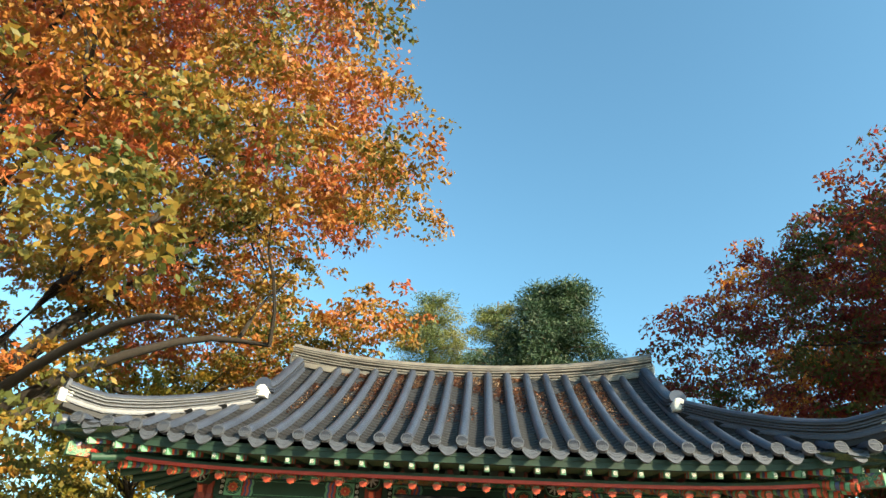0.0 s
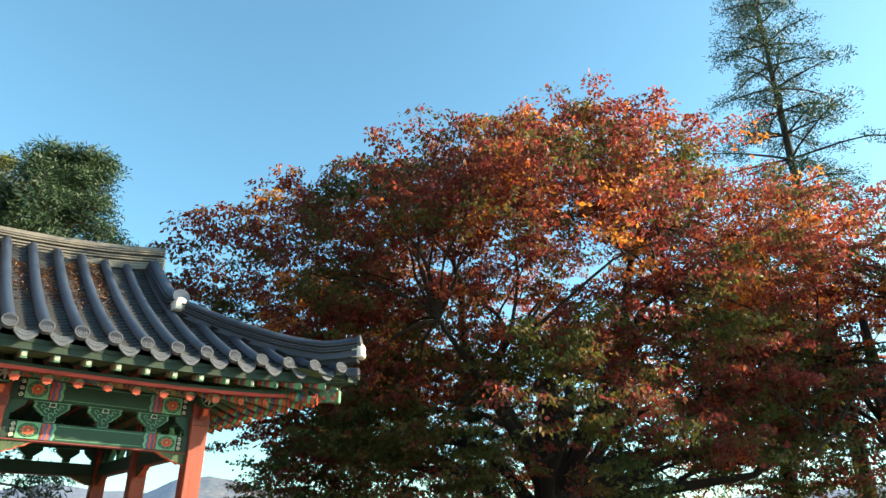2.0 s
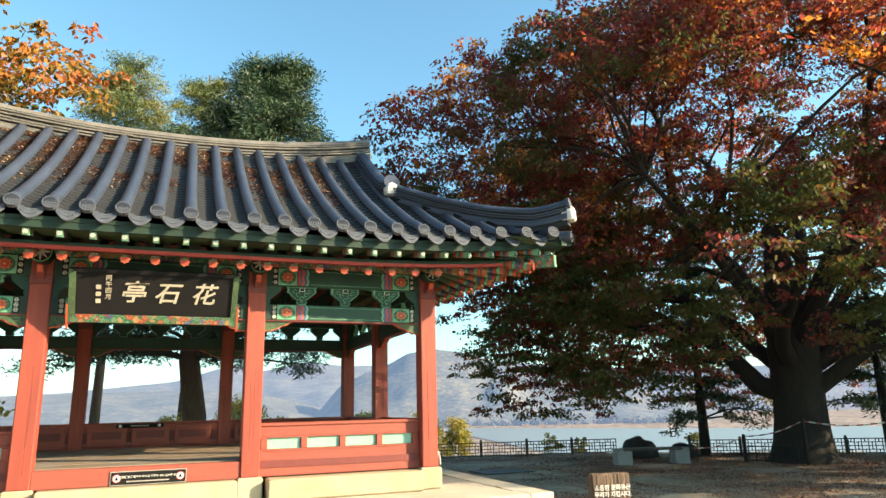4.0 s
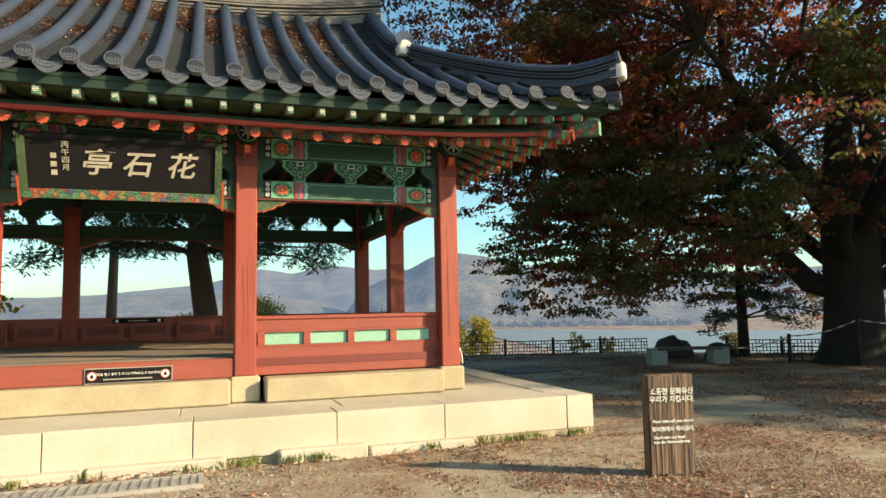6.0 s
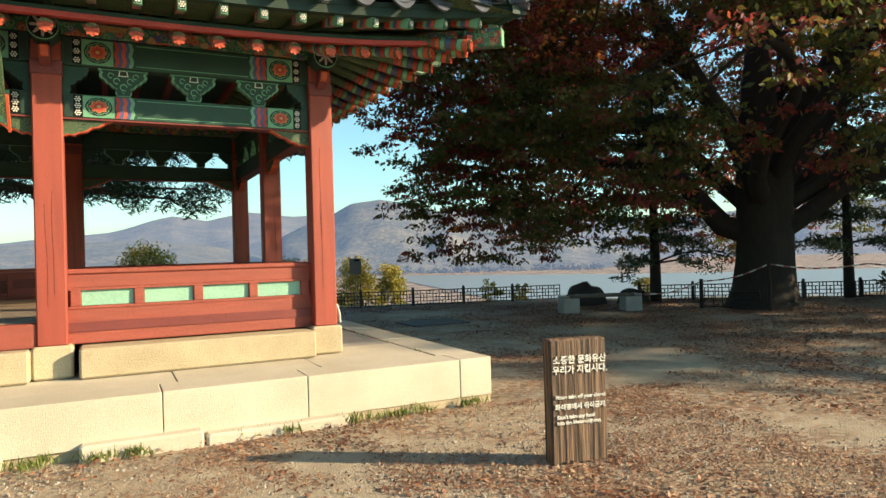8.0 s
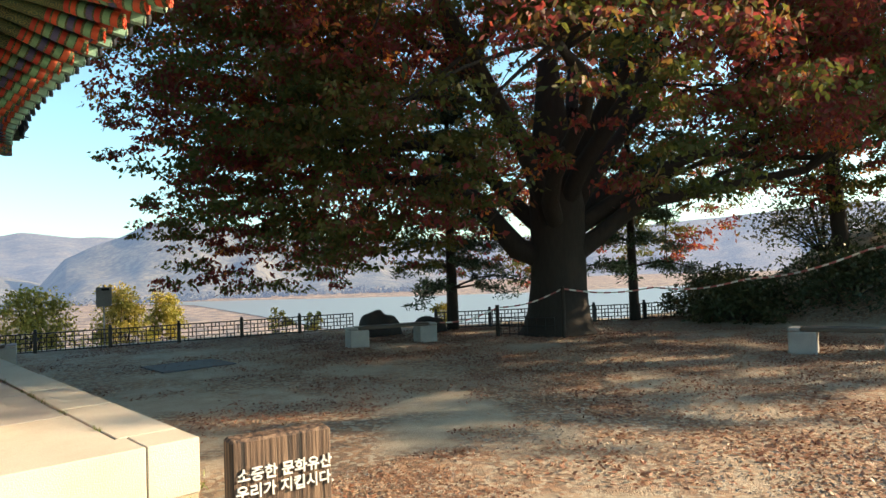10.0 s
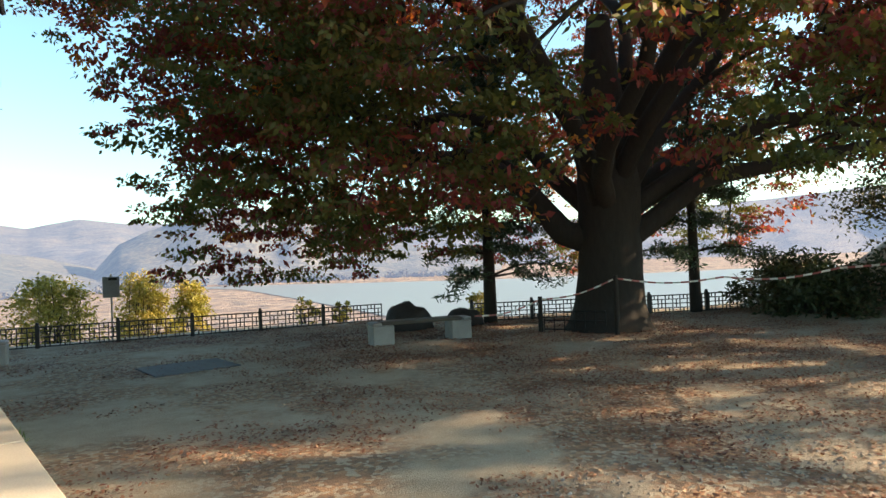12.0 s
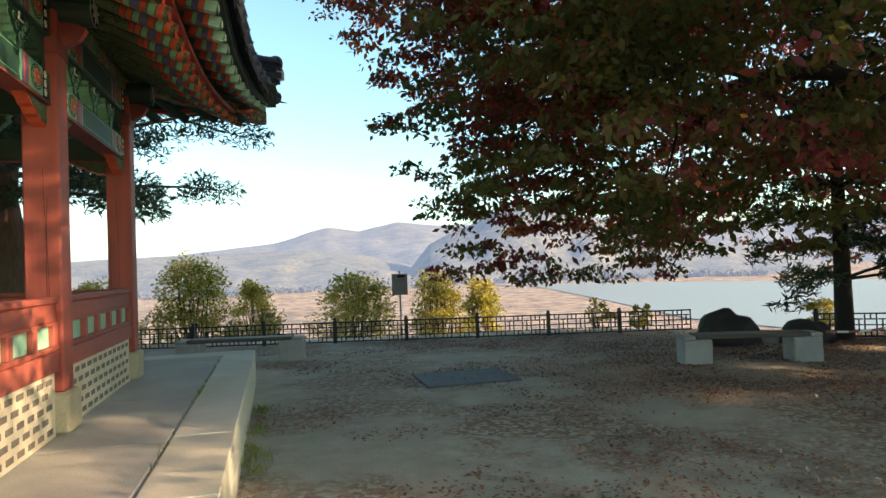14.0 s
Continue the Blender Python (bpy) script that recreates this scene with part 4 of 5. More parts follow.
# ---- name board
plaque = thing("name_board", "black name board with pale brushed characters in a painted frame", "sign")
PM = Matrix.Translation((-3.91, -0.30, 2.85)) @ pose(0, 0, 0, 28, 0, 0) @ Matrix.Diagonal((0.95, 1, 0.93, 1))
part("board", Geo().box((-0.99, -0.02, 0.05), (0.99, 0.02, 0.66), PM), black_paint, plaque)
for nm, ol in (("bottom_frame", [(-0.99, 0.05), (0.99, 0.05), (1.07, -0.06), (-1.07, -0.06)]), ("top_frame", [(-1.07, 0.71), (1.07, 0.71), (0.99, 0.66), (-0.99, 0.66)])):
    part(nm, Geo().prism(ol[::-1], PM @ pose(0, -0.04, 0), 0.05), ornament_fine if nm == "bottom_frame" else black_paint, plaque, "frame board with painted flowers")
for s in (-1, 1):
    ol = [(s * 0.992, 0.05), (s * 0.992, 0.66), (s * 1.07, 0.71), (s * 1.07, -0.06)]
    part("side_frame", Geo().prism(ol if s > 0 else ol[::-1], PM @ pose(0, -0.039, 0), 0.049), scrolled, plaque)
    part("frame_leg", Geo().box((s * 1.085 - 0.012, -0.04, -0.16), (s * 1.085 + 0.012, 0.0, 0.20), PM), orange_paint, plaque)
for ch, x in (("亭", -0.30), ("石", 0.13), ("花", 0.60)):
    lettering(ch, 0.33, gold_ink, plaque, PM @ pose(x, -0.024, 0.37), bold=0.004, shear=0.22)
for i, ch in enumerate("丙午四月"):
    lettering(ch, 0.085, gold_ink, plaque, PM @ pose(-0.60, -0.024, 0.58 - i * 0.09))
for i in range(3):
    part("small_writing", Geo().box((-0.75, -0.026, 0.42 - i * 0.10), (-0.69, -0.019, 0.48 - i * 0.10), PM), gold_ink, plaque)

# ---- a pale cloth hung low on the front corner column
cloth = Geo()
rows_c = []
for i in range(7):
    t = i / 6
    rows_c.append([(0.135 + 0.05 * t + 0.012 * math.sin(9 * u + 4 * t), -0.10 + u * (0.04 + 0.11 * t), 0.985 - 0.20 * t) for u in [j / 8 for j in range(9)]])
n = len(rows_c[0])
front = [p for r in rows_c for p in r]
back_c = [(x - 0.01, y, z) for x, y, z in front]
fs = [(i * n + j, i * n + j + 1, (i + 1) * n + j + 1, (i + 1) * n + j) for i in range(6) for j in range(n - 1)]
rim = [j for j in range(n)] + [i * n + n - 1 for i in range(1, 7)] + [6 * n + j for j in range(n - 2, -1, -1)] + [i * n for i in range(5, 0, -1)]
k = len(front)
cloth.add(front + back_c, fs + [tuple(v + k for v in f[::-1]) for f in fs] + [(a, b, b + k, a + k) for a, b in zip(rim, rim[1:] + rim[:1])])
solid("cleaning_cloth", cloth, sign_ink, "crumpled white cloth hung at the foot of a red column", "cloth", smooth=True)

# ---- notices on the pavilion
notice = thing("notice_plate", "small dark plate with white writing on the red sill", "notice")
NM = Matrix.Translation((-3.85, -0.105, 0.84))
part("plate", Geo().box((-0.44, -0.015, -0.075), (0.44, 0.0, 0.075), NM), black_paint, notice)
part("plate_edge", Geo().box((-0.45, -0.010, -0.085), (0.45, -0.002, 0.085), NM), concrete, notice)
lettering("신발을 벗고 들어가 주시고 마루에 눕지 말아주세요.", 0.0335, sign_ink, notice, NM @ pose(0, -0.017, 0.014))
part("small_writing", Geo().box((-0.26, -0.017, -0.048), (0.24, -0.014, -0.034), NM), concrete, notice)
for s in (-1, 1):
    g = Geo()
    disc(g, NM @ pose(s * 0.375, -0.018, 0), 0.052, 0.006, 16)
    part("prohibition_disc", g, scarlet, notice)
    g = Geo()
    disc(g, NM @ pose(s * 0.375, -0.021, 0), 0.042, 0.006, 16)
    part("prohibition_field", g, sign_ink, notice)
    part("pictogram", Geo().prism([(-0.02, -0.02), (0.02, -0.022), (0.012, 0.005), (0.0, 0.026), (-0.014, 0.004)], NM @ pose(s * 0.375, -0.024, 0), 0.006), black_paint, notice)
notice2 = thing("notice_plate", "narrow dark notice strip fixed to the far railing", "notice")
part("plate", Geo().box((-4.6, YS[2] - 0.20, 1.36), (-3.75, YS[2] - 0.185, 1.44)), black_paint, notice2)
for x0, x1 in ((-4.35, -4.0), (-4.0, -3.98)):
    part("small_writing", Geo().box((x0, YS[2] - 0.204, 1.39), (x1 - 0.02, YS[2] - 0.198, 1.41)), concrete, notice2)
for x in (-4.53, -3.83):
    g = Geo()
    disc(g, pose(x, YS[2] - 0.205, 1.40), 0.03, 0.006, 10)
    part("prohibition_disc", g, sign_ink, notice2)

# ---- stone platform
platform = thing("stone_platform", "low platform of pale granite blocks with a concrete top", "platform", kind="structure")
PX0, PX1, PY0, PY1 = -9.244, 1.344, -1.373, 7.18
part("core", Geo().box((PX0 + 0.3, PY0 + 0.3, -0.05), (PX1 - 0.3, PY1 - 0.3, PLAT_Z - 0.02)), concrete, platform)
joints = [PX1, PX1 - 0.36, -0.55, -1.75, -3.16, -4.45, -5.8, -7.1, -8.3, PX0]
for x1, x0 in zip(joints, joints[1:]):
    y = PY0 + random.uniform(-0.008, 0.006)
    part("stone_block", Geo().box((x0 + 0.004, y, 0.075), (x1 - 0.004, PY0 + 0.42, PLAT_Z + random.uniform(-0.004, 0.003)), bevel=0.006), granite_pale, platform)
    part("stone_block", Geo().box((x0 + 0.004, PY1 - 0.42, 0.0), (x1 - 0.004, PY1, PLAT_Z), bevel=0.006), granite_pale, platform)
yj = [PY0 + 0.425, 0.6, 2.0, 3.4, 4.8, 5.9, PY1 - 0.425]
for y0, y1 in zip(yj, yj[1:]):
    for x0, x1 in ((PX1 - 0.42, PX1), (PX0, PX0 + 0.42)):
        part("stone_block", Geo().box((x0, y0 + 0.004, 0.0), (x1, y1 - 0.004, PLAT_Z + random.uniform(-0.003, 0.003)), bevel=0.006), granite_pale, platform)
        # paving between edge stones and walls
cells_x = [PX0 + 0.424, -6.6, -5.1, -3.3, -1.6, -0.3, PX1 - 0.424]
for x0, x1 in zip(cells_x, cells_x[1:]):
    part("paving_slab", Geo().box((x0 + 0.003, PY0 + 0.426, 0.3), (x1 - 0.003, 0.3, PLAT_Z - 0.006 + random.uniform(-0.003, 0.003)), bevel=0.008), granite_pale, platform)
for y0, y1 in zip((0.303, 1.9, 3.6, 5.2), (1.897, 3.597, 5.197, PY1 - 0.426)):
    for x0, x1 in ((-0.25, PX1 - 0.445), (PX0 + 0.445, XS[3] + 0.25)):
        part("paving_slab", Geo().box((x0, y0, 0.3), (x1, y1, PLAT_Z - 0.006), bevel=0.008), concrete, platform)
for x0, x1, h in ((-5.6, -4.1, 0.10), (-4.08, -2.85, 0.11), (-2.35, -1.45, 0.13), (-1.43, -0.2, 0.09), (-7.4, -5.63, 0.1)):
    part("footing_stone", Geo().box((x0, PY0 - 0.13, -0.05), (x1, PY0 + 0.2, h), bevel=0.02), granite_pale, platform, "low footing stone half sunk in the ground")
part("footing_course", Geo().box((PX0 + 0.01, PY0 + 0.02, -0.05), (PX1 - 0.01, PY0 + 0.2, 0.074)), granite, platform)


# ---------------------------------------------------------------- ground
def smooth(t):
    t = max(0.0, min(1.0, t))
    return t * t * (3 - 2 * t)


def beyond(x, y):
    """Metres past the fence, where the bluff falls to the river plain."""
    return max(0.243 * x + 0.97 * y - 12.3, (0.6 * x + 0.8 * y - 13.6) if x > 9 else -99.0)


def ground_z(x, y):
    z = -28.0 * smooth((beyond(x, y) - 0.2) / 42.0)
    mound = smooth((x - 15.5) / 7.0) * smooth((5.5 - y) / 6.0) * 2.6 * smooth((70 - x) / 30)
    return z + mound * (1 - smooth((beyond(x, y) - 1) / 8))


N = 190
lines = [24.0 * math.sinh(5.95 * (2 * i / N - 1)) for i in range(N + 1)]
gv, gf, gm = [], [], []
for j in range(N + 1):
    for i in range(N + 1):
        x, y = lines[i] + 2, lines[j] + 3
        gv.append((x, y, ground_z(x, y) + 0.012 * noise.noise((x * 0.8, y * 0.8, 0)) * (1 if abs(x) < 40 else 0)))
for j in range(N):
    for i in range(N):
        gf.append((j * (N + 1) + i, j * (N + 1) + i + 1, (j + 1) * (N + 1) + i + 1, (j + 1) * (N + 1) + i))
        cx, cy = (lines[i] + lines[i + 1]) / 2 + 2, (lines[j] + lines[j + 1]) / 2 + 3
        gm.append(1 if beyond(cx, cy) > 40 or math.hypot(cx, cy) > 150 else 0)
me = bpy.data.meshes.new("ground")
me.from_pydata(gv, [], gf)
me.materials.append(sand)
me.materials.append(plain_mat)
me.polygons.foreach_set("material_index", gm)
me.shade_smooth()
tagged(new("ground", me), "pale packed sand strewn with fallen leaves, falling to a river plain", "ground", kind="structure")


def polar(az, r, z):
    return (math.sin(radians(az)) * r, math.cos(radians(az)) * r - 5, z)


river = Geo()
banks = [(18, 930, 960), (22, 800, 930), (27, 520, 880), (34, 340, 820), (42, 290, 780), (52, 300, 800), (64, 360, 900), (80, 500, 1100)]
river.add([polar(a, r, -27.55) for a, r, _ in banks] + [polar(a, r, -27.55) for a, _, r in banks], [(i, i + 1, len(banks) + i + 1, len(banks) + i) for i in range(len(banks) - 1)])
solid("water", river, water, "pale blue river winding across the plain", "river", kind="structure")


def mountains(name, profile, r0, r1, material, label, rough):
    """A wooded range: rises from the plain at r0 to its crest at r1."""
    azs = np.arange(profile[0][0], profile[-1][0] + 0.01, 0.35)
    els = np.interp(azs, [p[0] for p in profile], [p[1] for p in profile])
    v, f, k = [], [], 16
    for i, (a, e) in enumerate(zip(azs, els)):
        top = 1.6 + r1 * math.tan(radians(e))
        for j in range(k + 1):
            t = j / k
            r = r0 + (r1 - r0) * t
            spur = 0.5 + 0.5 * noise.noise((a * 0.28, t * 2.5, r1 * 0.01))
            z = -30 + (top + 30) * (t ** (0.75 + 0.7 * spur)) + rough * 0.6 * noise.noise((a * 0.5, t * 3, 3)) * t * (1.1 - t)
            v.append(polar(a, r, z))
    for i in range(len(azs) - 1):
        f += [(i * (k + 1) + j, i * (k + 1) + j + 1, (i + 1) * (k + 1) + j + 1, (i + 1) * (k + 1) + j) for j in range(k)]
    m = bpy.data.meshes.new(name)
    m.from_pydata(v, [], f)
    m.materials.append(material)
    m.shade_smooth()
    tagged(new(name, m), label, "mountain", kind="structure")


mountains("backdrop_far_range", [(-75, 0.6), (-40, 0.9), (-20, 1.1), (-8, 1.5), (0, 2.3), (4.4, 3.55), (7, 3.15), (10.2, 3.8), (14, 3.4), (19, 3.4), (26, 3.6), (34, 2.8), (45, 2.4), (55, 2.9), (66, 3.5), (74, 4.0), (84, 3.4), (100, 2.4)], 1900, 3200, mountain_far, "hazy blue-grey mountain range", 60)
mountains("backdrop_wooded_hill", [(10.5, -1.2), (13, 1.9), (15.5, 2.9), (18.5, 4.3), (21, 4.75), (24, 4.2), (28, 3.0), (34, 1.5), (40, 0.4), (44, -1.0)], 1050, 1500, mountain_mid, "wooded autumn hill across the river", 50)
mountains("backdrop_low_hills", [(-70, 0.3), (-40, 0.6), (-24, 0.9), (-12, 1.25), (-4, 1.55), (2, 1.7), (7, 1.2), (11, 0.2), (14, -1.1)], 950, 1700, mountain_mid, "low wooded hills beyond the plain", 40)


# ---------------------------------------------------------------- plants
def clump_leaves(centres, radii, per, length, width, flat=0.3, droop=0.5):
    """Leaves scattered in flattened sprays round each centre."""
    n = len(centres)
    c = np.repeat(np.asarray(centres), per, axis=0)
    r = np.repeat(np.asarray(radii), per)[:, None]
    d = rng.normal(size=(n * per, 3))
    d /= np.linalg.norm(d, axis=1, keepdims=True)
    d *= rng.uniform(0.05, 1.0, (n * per, 1)) ** 0.55
    off = d * r * np.array([1, 1, flat])
    off[:, 2] -= 0.22 * (d[:, 0] ** 2 + d[:, 1] ** 2) * r[:, 0]
    ax = d * np.array([1, 1, 0.3]) + rng.normal(size=d.shape) * 0.55
    ax[:, 2] -= droop
    ax /= np.linalg.norm(ax, axis=1, keepdims=True)
    return leaves(c + off, ax, length, width)


def limb(g, a, b, r0, r1, bend=0.6, steps=6, n=7):
    """A crooked branch from a to b."""
    a, b = Vector(a), Vector(b)
    l = (b - a).length
    ph = random.uniform(0, 6)
    pts, rad = [], []
    for i in range(steps + 1):
        t = i / steps
        p = a.lerp(b, t)
        w = math.sin(math.pi * t)
        p += Vector((math.sin(ph + 5 * t), math.cos(ph * 1.7 + 4 * t), 0.7 * math.sin(ph + 3 * t))) * l * 0.06 * bend * w
        p.z += w * l * 0.10 * bend
        pts.append(p)
        rad.append(r0 + (r1 - r0) * t)
    g.tube(pts, rad, n)
    return pts


def broadleaf(name, loc, label, r_base, fork, profile, z_low, mat, clumps, per, leaf, seed, droop_to=1.3, mains=9, trim=0.0, clusters=16, apart=1.5, dent=0.0, core=0.22, group="", great=(), hearts=0):
    random.seed(seed)
    x0, y0 = loc
    z0 = ground_z(x0, y0)
    crown_r, z_top = max(p[1] for p in profile), profile[-1][0]
    tree = thing(name, label, "tree", group)
    g = Geo()
    zs = [0, 0.25, 0.6, 1.2, 2.0, fork, fork + 1.6, fork + 3.5]
    rs = [r_base * k for k in (1.5, 1.26, 1.1, 1.0, 0.96, 0.98, 0.70, 0.36)]
    g.tube([(x0 + 0.05 * math.sin(z), y0 + 0.05 * math.cos(z), z0 - 0.1 + z) for z in zs], rs, 16)
    tips = []
    for way, reach, r0 in great:  # the lowest, heaviest limbs: they leave the trunk almost level and climb outward
        c, w = math.cos(radians(way)), math.sin(radians(way))
        pts = [Vector((x0 + d * c, y0 + d * w, z0 + z + 0.10 * math.sin(2.3 * d + way))) for d, z in reach]
        n = len(pts) - 1
        g.tube(pts, [r0 * (1 - 0.82 * k / n) for k in range(n + 1)], 10)
        tips.append((pts, radians(way)))
        for k in range(2, n):
            side = Vector((-w, c, 0)) * (1 if k % 2 else -1)
            tips.append((limb(g, pts[k], pts[k] + side * 2.2 + Vector((c, w, 0)) * 1.6 + Vector((0, 0, 0.7)), r0 * 0.35, r0 * 0.08, 1.2, 6, 7), radians(way)))
    for k in range(mains):
        a = 2 * math.pi * (k + random.uniform(-0.2, 0.2)) / mains
        up = random.uniform(0.25, 0.95) if k % 3 else random.uniform(0.02, 0.18)
        rr = crown_r * (0.62 - 0.25 * up)
        s = (x0 + 0.5 * r_base * math.cos(a), y0 + 0.5 * r_base * math.sin(a), z0 + fork - 0.7 + 1.2 * up)
        e = (x0 + rr * math.cos(a), y0 + rr * math.sin(a), z0 + fork + 0.6 + (z_top - fork) * 0.62 * up)
        tips.append((limb(g, s, e, r_base * 0.33, r_base * 0.09, 1.3, 8, 9), a))
    cs, rads, boughs = [], [], []
    pz, pr = [p[0] for p in profile], [p[1] for p in profile]
    widest = max(pr)
    while len(boughs) < clumps:
        # boughs: flat-topped masses with gaps between them
        z = random.uniform(pz[0], pz[-1])
        a = random.uniform(0, 2 * math.pi)
        if great and random.random() < 0.2:  # fuller on the open side above the yard
            a, z = radians(random.uniform(135, 190)), random.uniform(3.5, 9.0)
        R = float(np.interp(z, pz, pr))
        if random.random() > R / widest + 0.1:
            continue
        R *= 1 + 0.12 * noise.noise((2.2 * math.cos(a), 2.2 * math.sin(a), z * 0.45 + seed))
        if z > 5.5:
            R *= 1 - dent * max(0.0, math.cos(a - radians(205))) ** 1.5
        if dent and 2.0 < z < 11.0:  # the crown leans out towards the light above and is cut back below
            R *= 1 + (0.13 if z > 7.0 else -0.03) * max(0.0, math.cos(a - radians(160))) ** 2
        if z < 8:
            R *= 1 - trim * max(0.0, math.cos(a - math.atan2(-0.83, -0.56)))
        r = max(0.0, R - 0.9) * math.sqrt(random.uniform(core, 1))
        floor_z = z_low - (z_low - droop_to) * (r / widest) ** 1.6 + 0.4 * noise.noise((a * 3, r * 0.4, seed))
        if great:  # the heavy limb on the bank side carries its leaves well off the ground
            floor_z += 1.7 * max(0.0, math.cos(a - radians(-52)))
        x, y = x0 + r * math.cos(a), y0 + r * math.sin(a)
        if z < floor_z or (core > 0.1 and r < 0.5 * widest and z < z_low + 3.2 - 2.0 * r / widest):
            continue
        if core < 0.1 and x < -20.0 and random.random() < 0.65:
            continue
        if -11.5 < x < 3.6 and -3.7 < y < 8.9 and z < 8.2:
            continue
        if -6.5 < x < 0.0 and z < 9.5:
            continue
        if any((x - b[0]) ** 2 + (y - b[1]) ** 2 + 3.2 * (z - b[2]) ** 2 < apart ** 2 for b in boughs) and random.random() < 0.93:
            continue
        boughs.append((x, y, z, a))
        size = random.uniform(0.8, 1.35)
        for _ in range(clusters):
            u = Vector((random.gauss(0, 1), random.gauss(0, 1), random.gauss(0, 1))).normalized() * random.uniform(0.25, 1) ** 0.6
            lx, ly = u.x * 1.55 * size, u.y * 1.2 * size
            lz = u.z * 0.55 * size - 0.22 * (lx * lx + ly * ly) / (1.4 * size)
            cs.append((x + lx * math.cos(a) - ly * math.sin(a), y + lx * math.sin(a) + ly * math.cos(a), z0 + max(0.5, z + lz)))
            rads.append(random.uniform(0.26, 0.48))
    for i in range(0, len(cs), max(1, len(cs) // 320)):
        c = Vector(cs[i])
        best = min((p for pts, _ in tips for p in pts[2:]), key=lambda p: (p - c).length)
        if (best - c).length < 3.4:
            limb(g, best, c, 0.05, 0.012, 0.8, 5, 5)
    part("trunk", g, bark, tree, "", True)
    crown = clump_leaves(cs, rads, per, leaf, leaf * 0.52)
    if hearts:  # larger leaf quads added inside each bough to make it opaque
        inner = clump_leaves([(b[0], b[1], z0 + max(0.6, b[2] - 0.1)) for b in boughs], [1.15] * len(boughs), hearts, 0.17, 0.09, 0.42)
        crown = np.concatenate([crown, inner])
    part("crown", quads("crown", crown, mat), mat, tree)
    return tree


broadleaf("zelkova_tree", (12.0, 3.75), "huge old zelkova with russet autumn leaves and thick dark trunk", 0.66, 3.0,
          [(0.8, 8.9), (3.6, 9.6), (6.0, 10.5), (8.5, 10.6), (10.2, 9.3), (11.8, 7.6), (13.4, 4.9), (14.6, 2.6), (15.4, 0.6)], 2.9, zelkova_leaf, 450, 46, 0.114, 3, 0.4, 10, 0.2, 22, 1.3, 0.06, hearts=44,
          great=((128, ((0.2, 1.75), (0.9, 2.1), (1.7, 3.0), (2.6, 3.6), (4.0, 3.9), (6.0, 4.6)), 0.34), (-52, ((0.2, 1.8), (0.9, 2.15), (1.9, 2.9), (3.4, 3.2), (5.5, 3.6), (8.0, 5.2)), 0.27),
                 (-20, ((0.2, 2.6), (0.9, 3.4), (2.0, 4.8), (3.6, 6.4), (5.5, 8.0)), 0.26), (200, ((0.2, 2.4), (1.0, 3.2), (2.4, 4.4), (4.4, 5.4), (6.6, 6.4)), 0.26)))
broadleaf("zelkova_tree", (18.6, -3.2), "smaller russet zelkova at the edge of the yard", 0.3, 3.6,
          [(3.6, 4.0), (5.2, 5.2), (6.8, 5.0), (8.2, 3.4), (9.2, 0.8)], 3.6, zelkova_leaf, 52, 42, 0.12, 4, 3.0, 8, 0.0, 18, 1.6, hearts=10)
# out of view: added, and placed by the shade it has to cast
broadleaf("zelkova_tree", (24.6, -11.3), "unseen zelkova added to shade the yard", 0.3, 3.6,
          [(4.0, 3.6), (6.0, 4.6), (8.0, 4.6), (9.5, 3.4), (10.6, 0.8)], 4.0, zelkova_leaf, 66, 26, 0.15, 6, 3.4, 8, 0.0, 14, 1.4, hearts=20)
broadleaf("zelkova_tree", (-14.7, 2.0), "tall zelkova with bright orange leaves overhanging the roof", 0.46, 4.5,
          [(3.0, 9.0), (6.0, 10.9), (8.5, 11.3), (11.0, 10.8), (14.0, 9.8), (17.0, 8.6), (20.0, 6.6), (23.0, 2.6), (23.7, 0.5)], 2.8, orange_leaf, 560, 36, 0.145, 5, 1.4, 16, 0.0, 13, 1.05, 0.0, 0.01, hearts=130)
broadleaf("zelkova_tree", (-13.5, 13.0), "zelkova with yellowing leaves behind the pavilion", 0.3, 3.0,
          [(1.0, 4.5), (5.0, 6.5), (8.5, 6.8), (11.0, 4.5), (13.0, 1.0)], 2.6, yellow_leaf, 120, 22, 0.18, 8, 1.0, 8, 0.0, 16, 1.3, hearts=60)


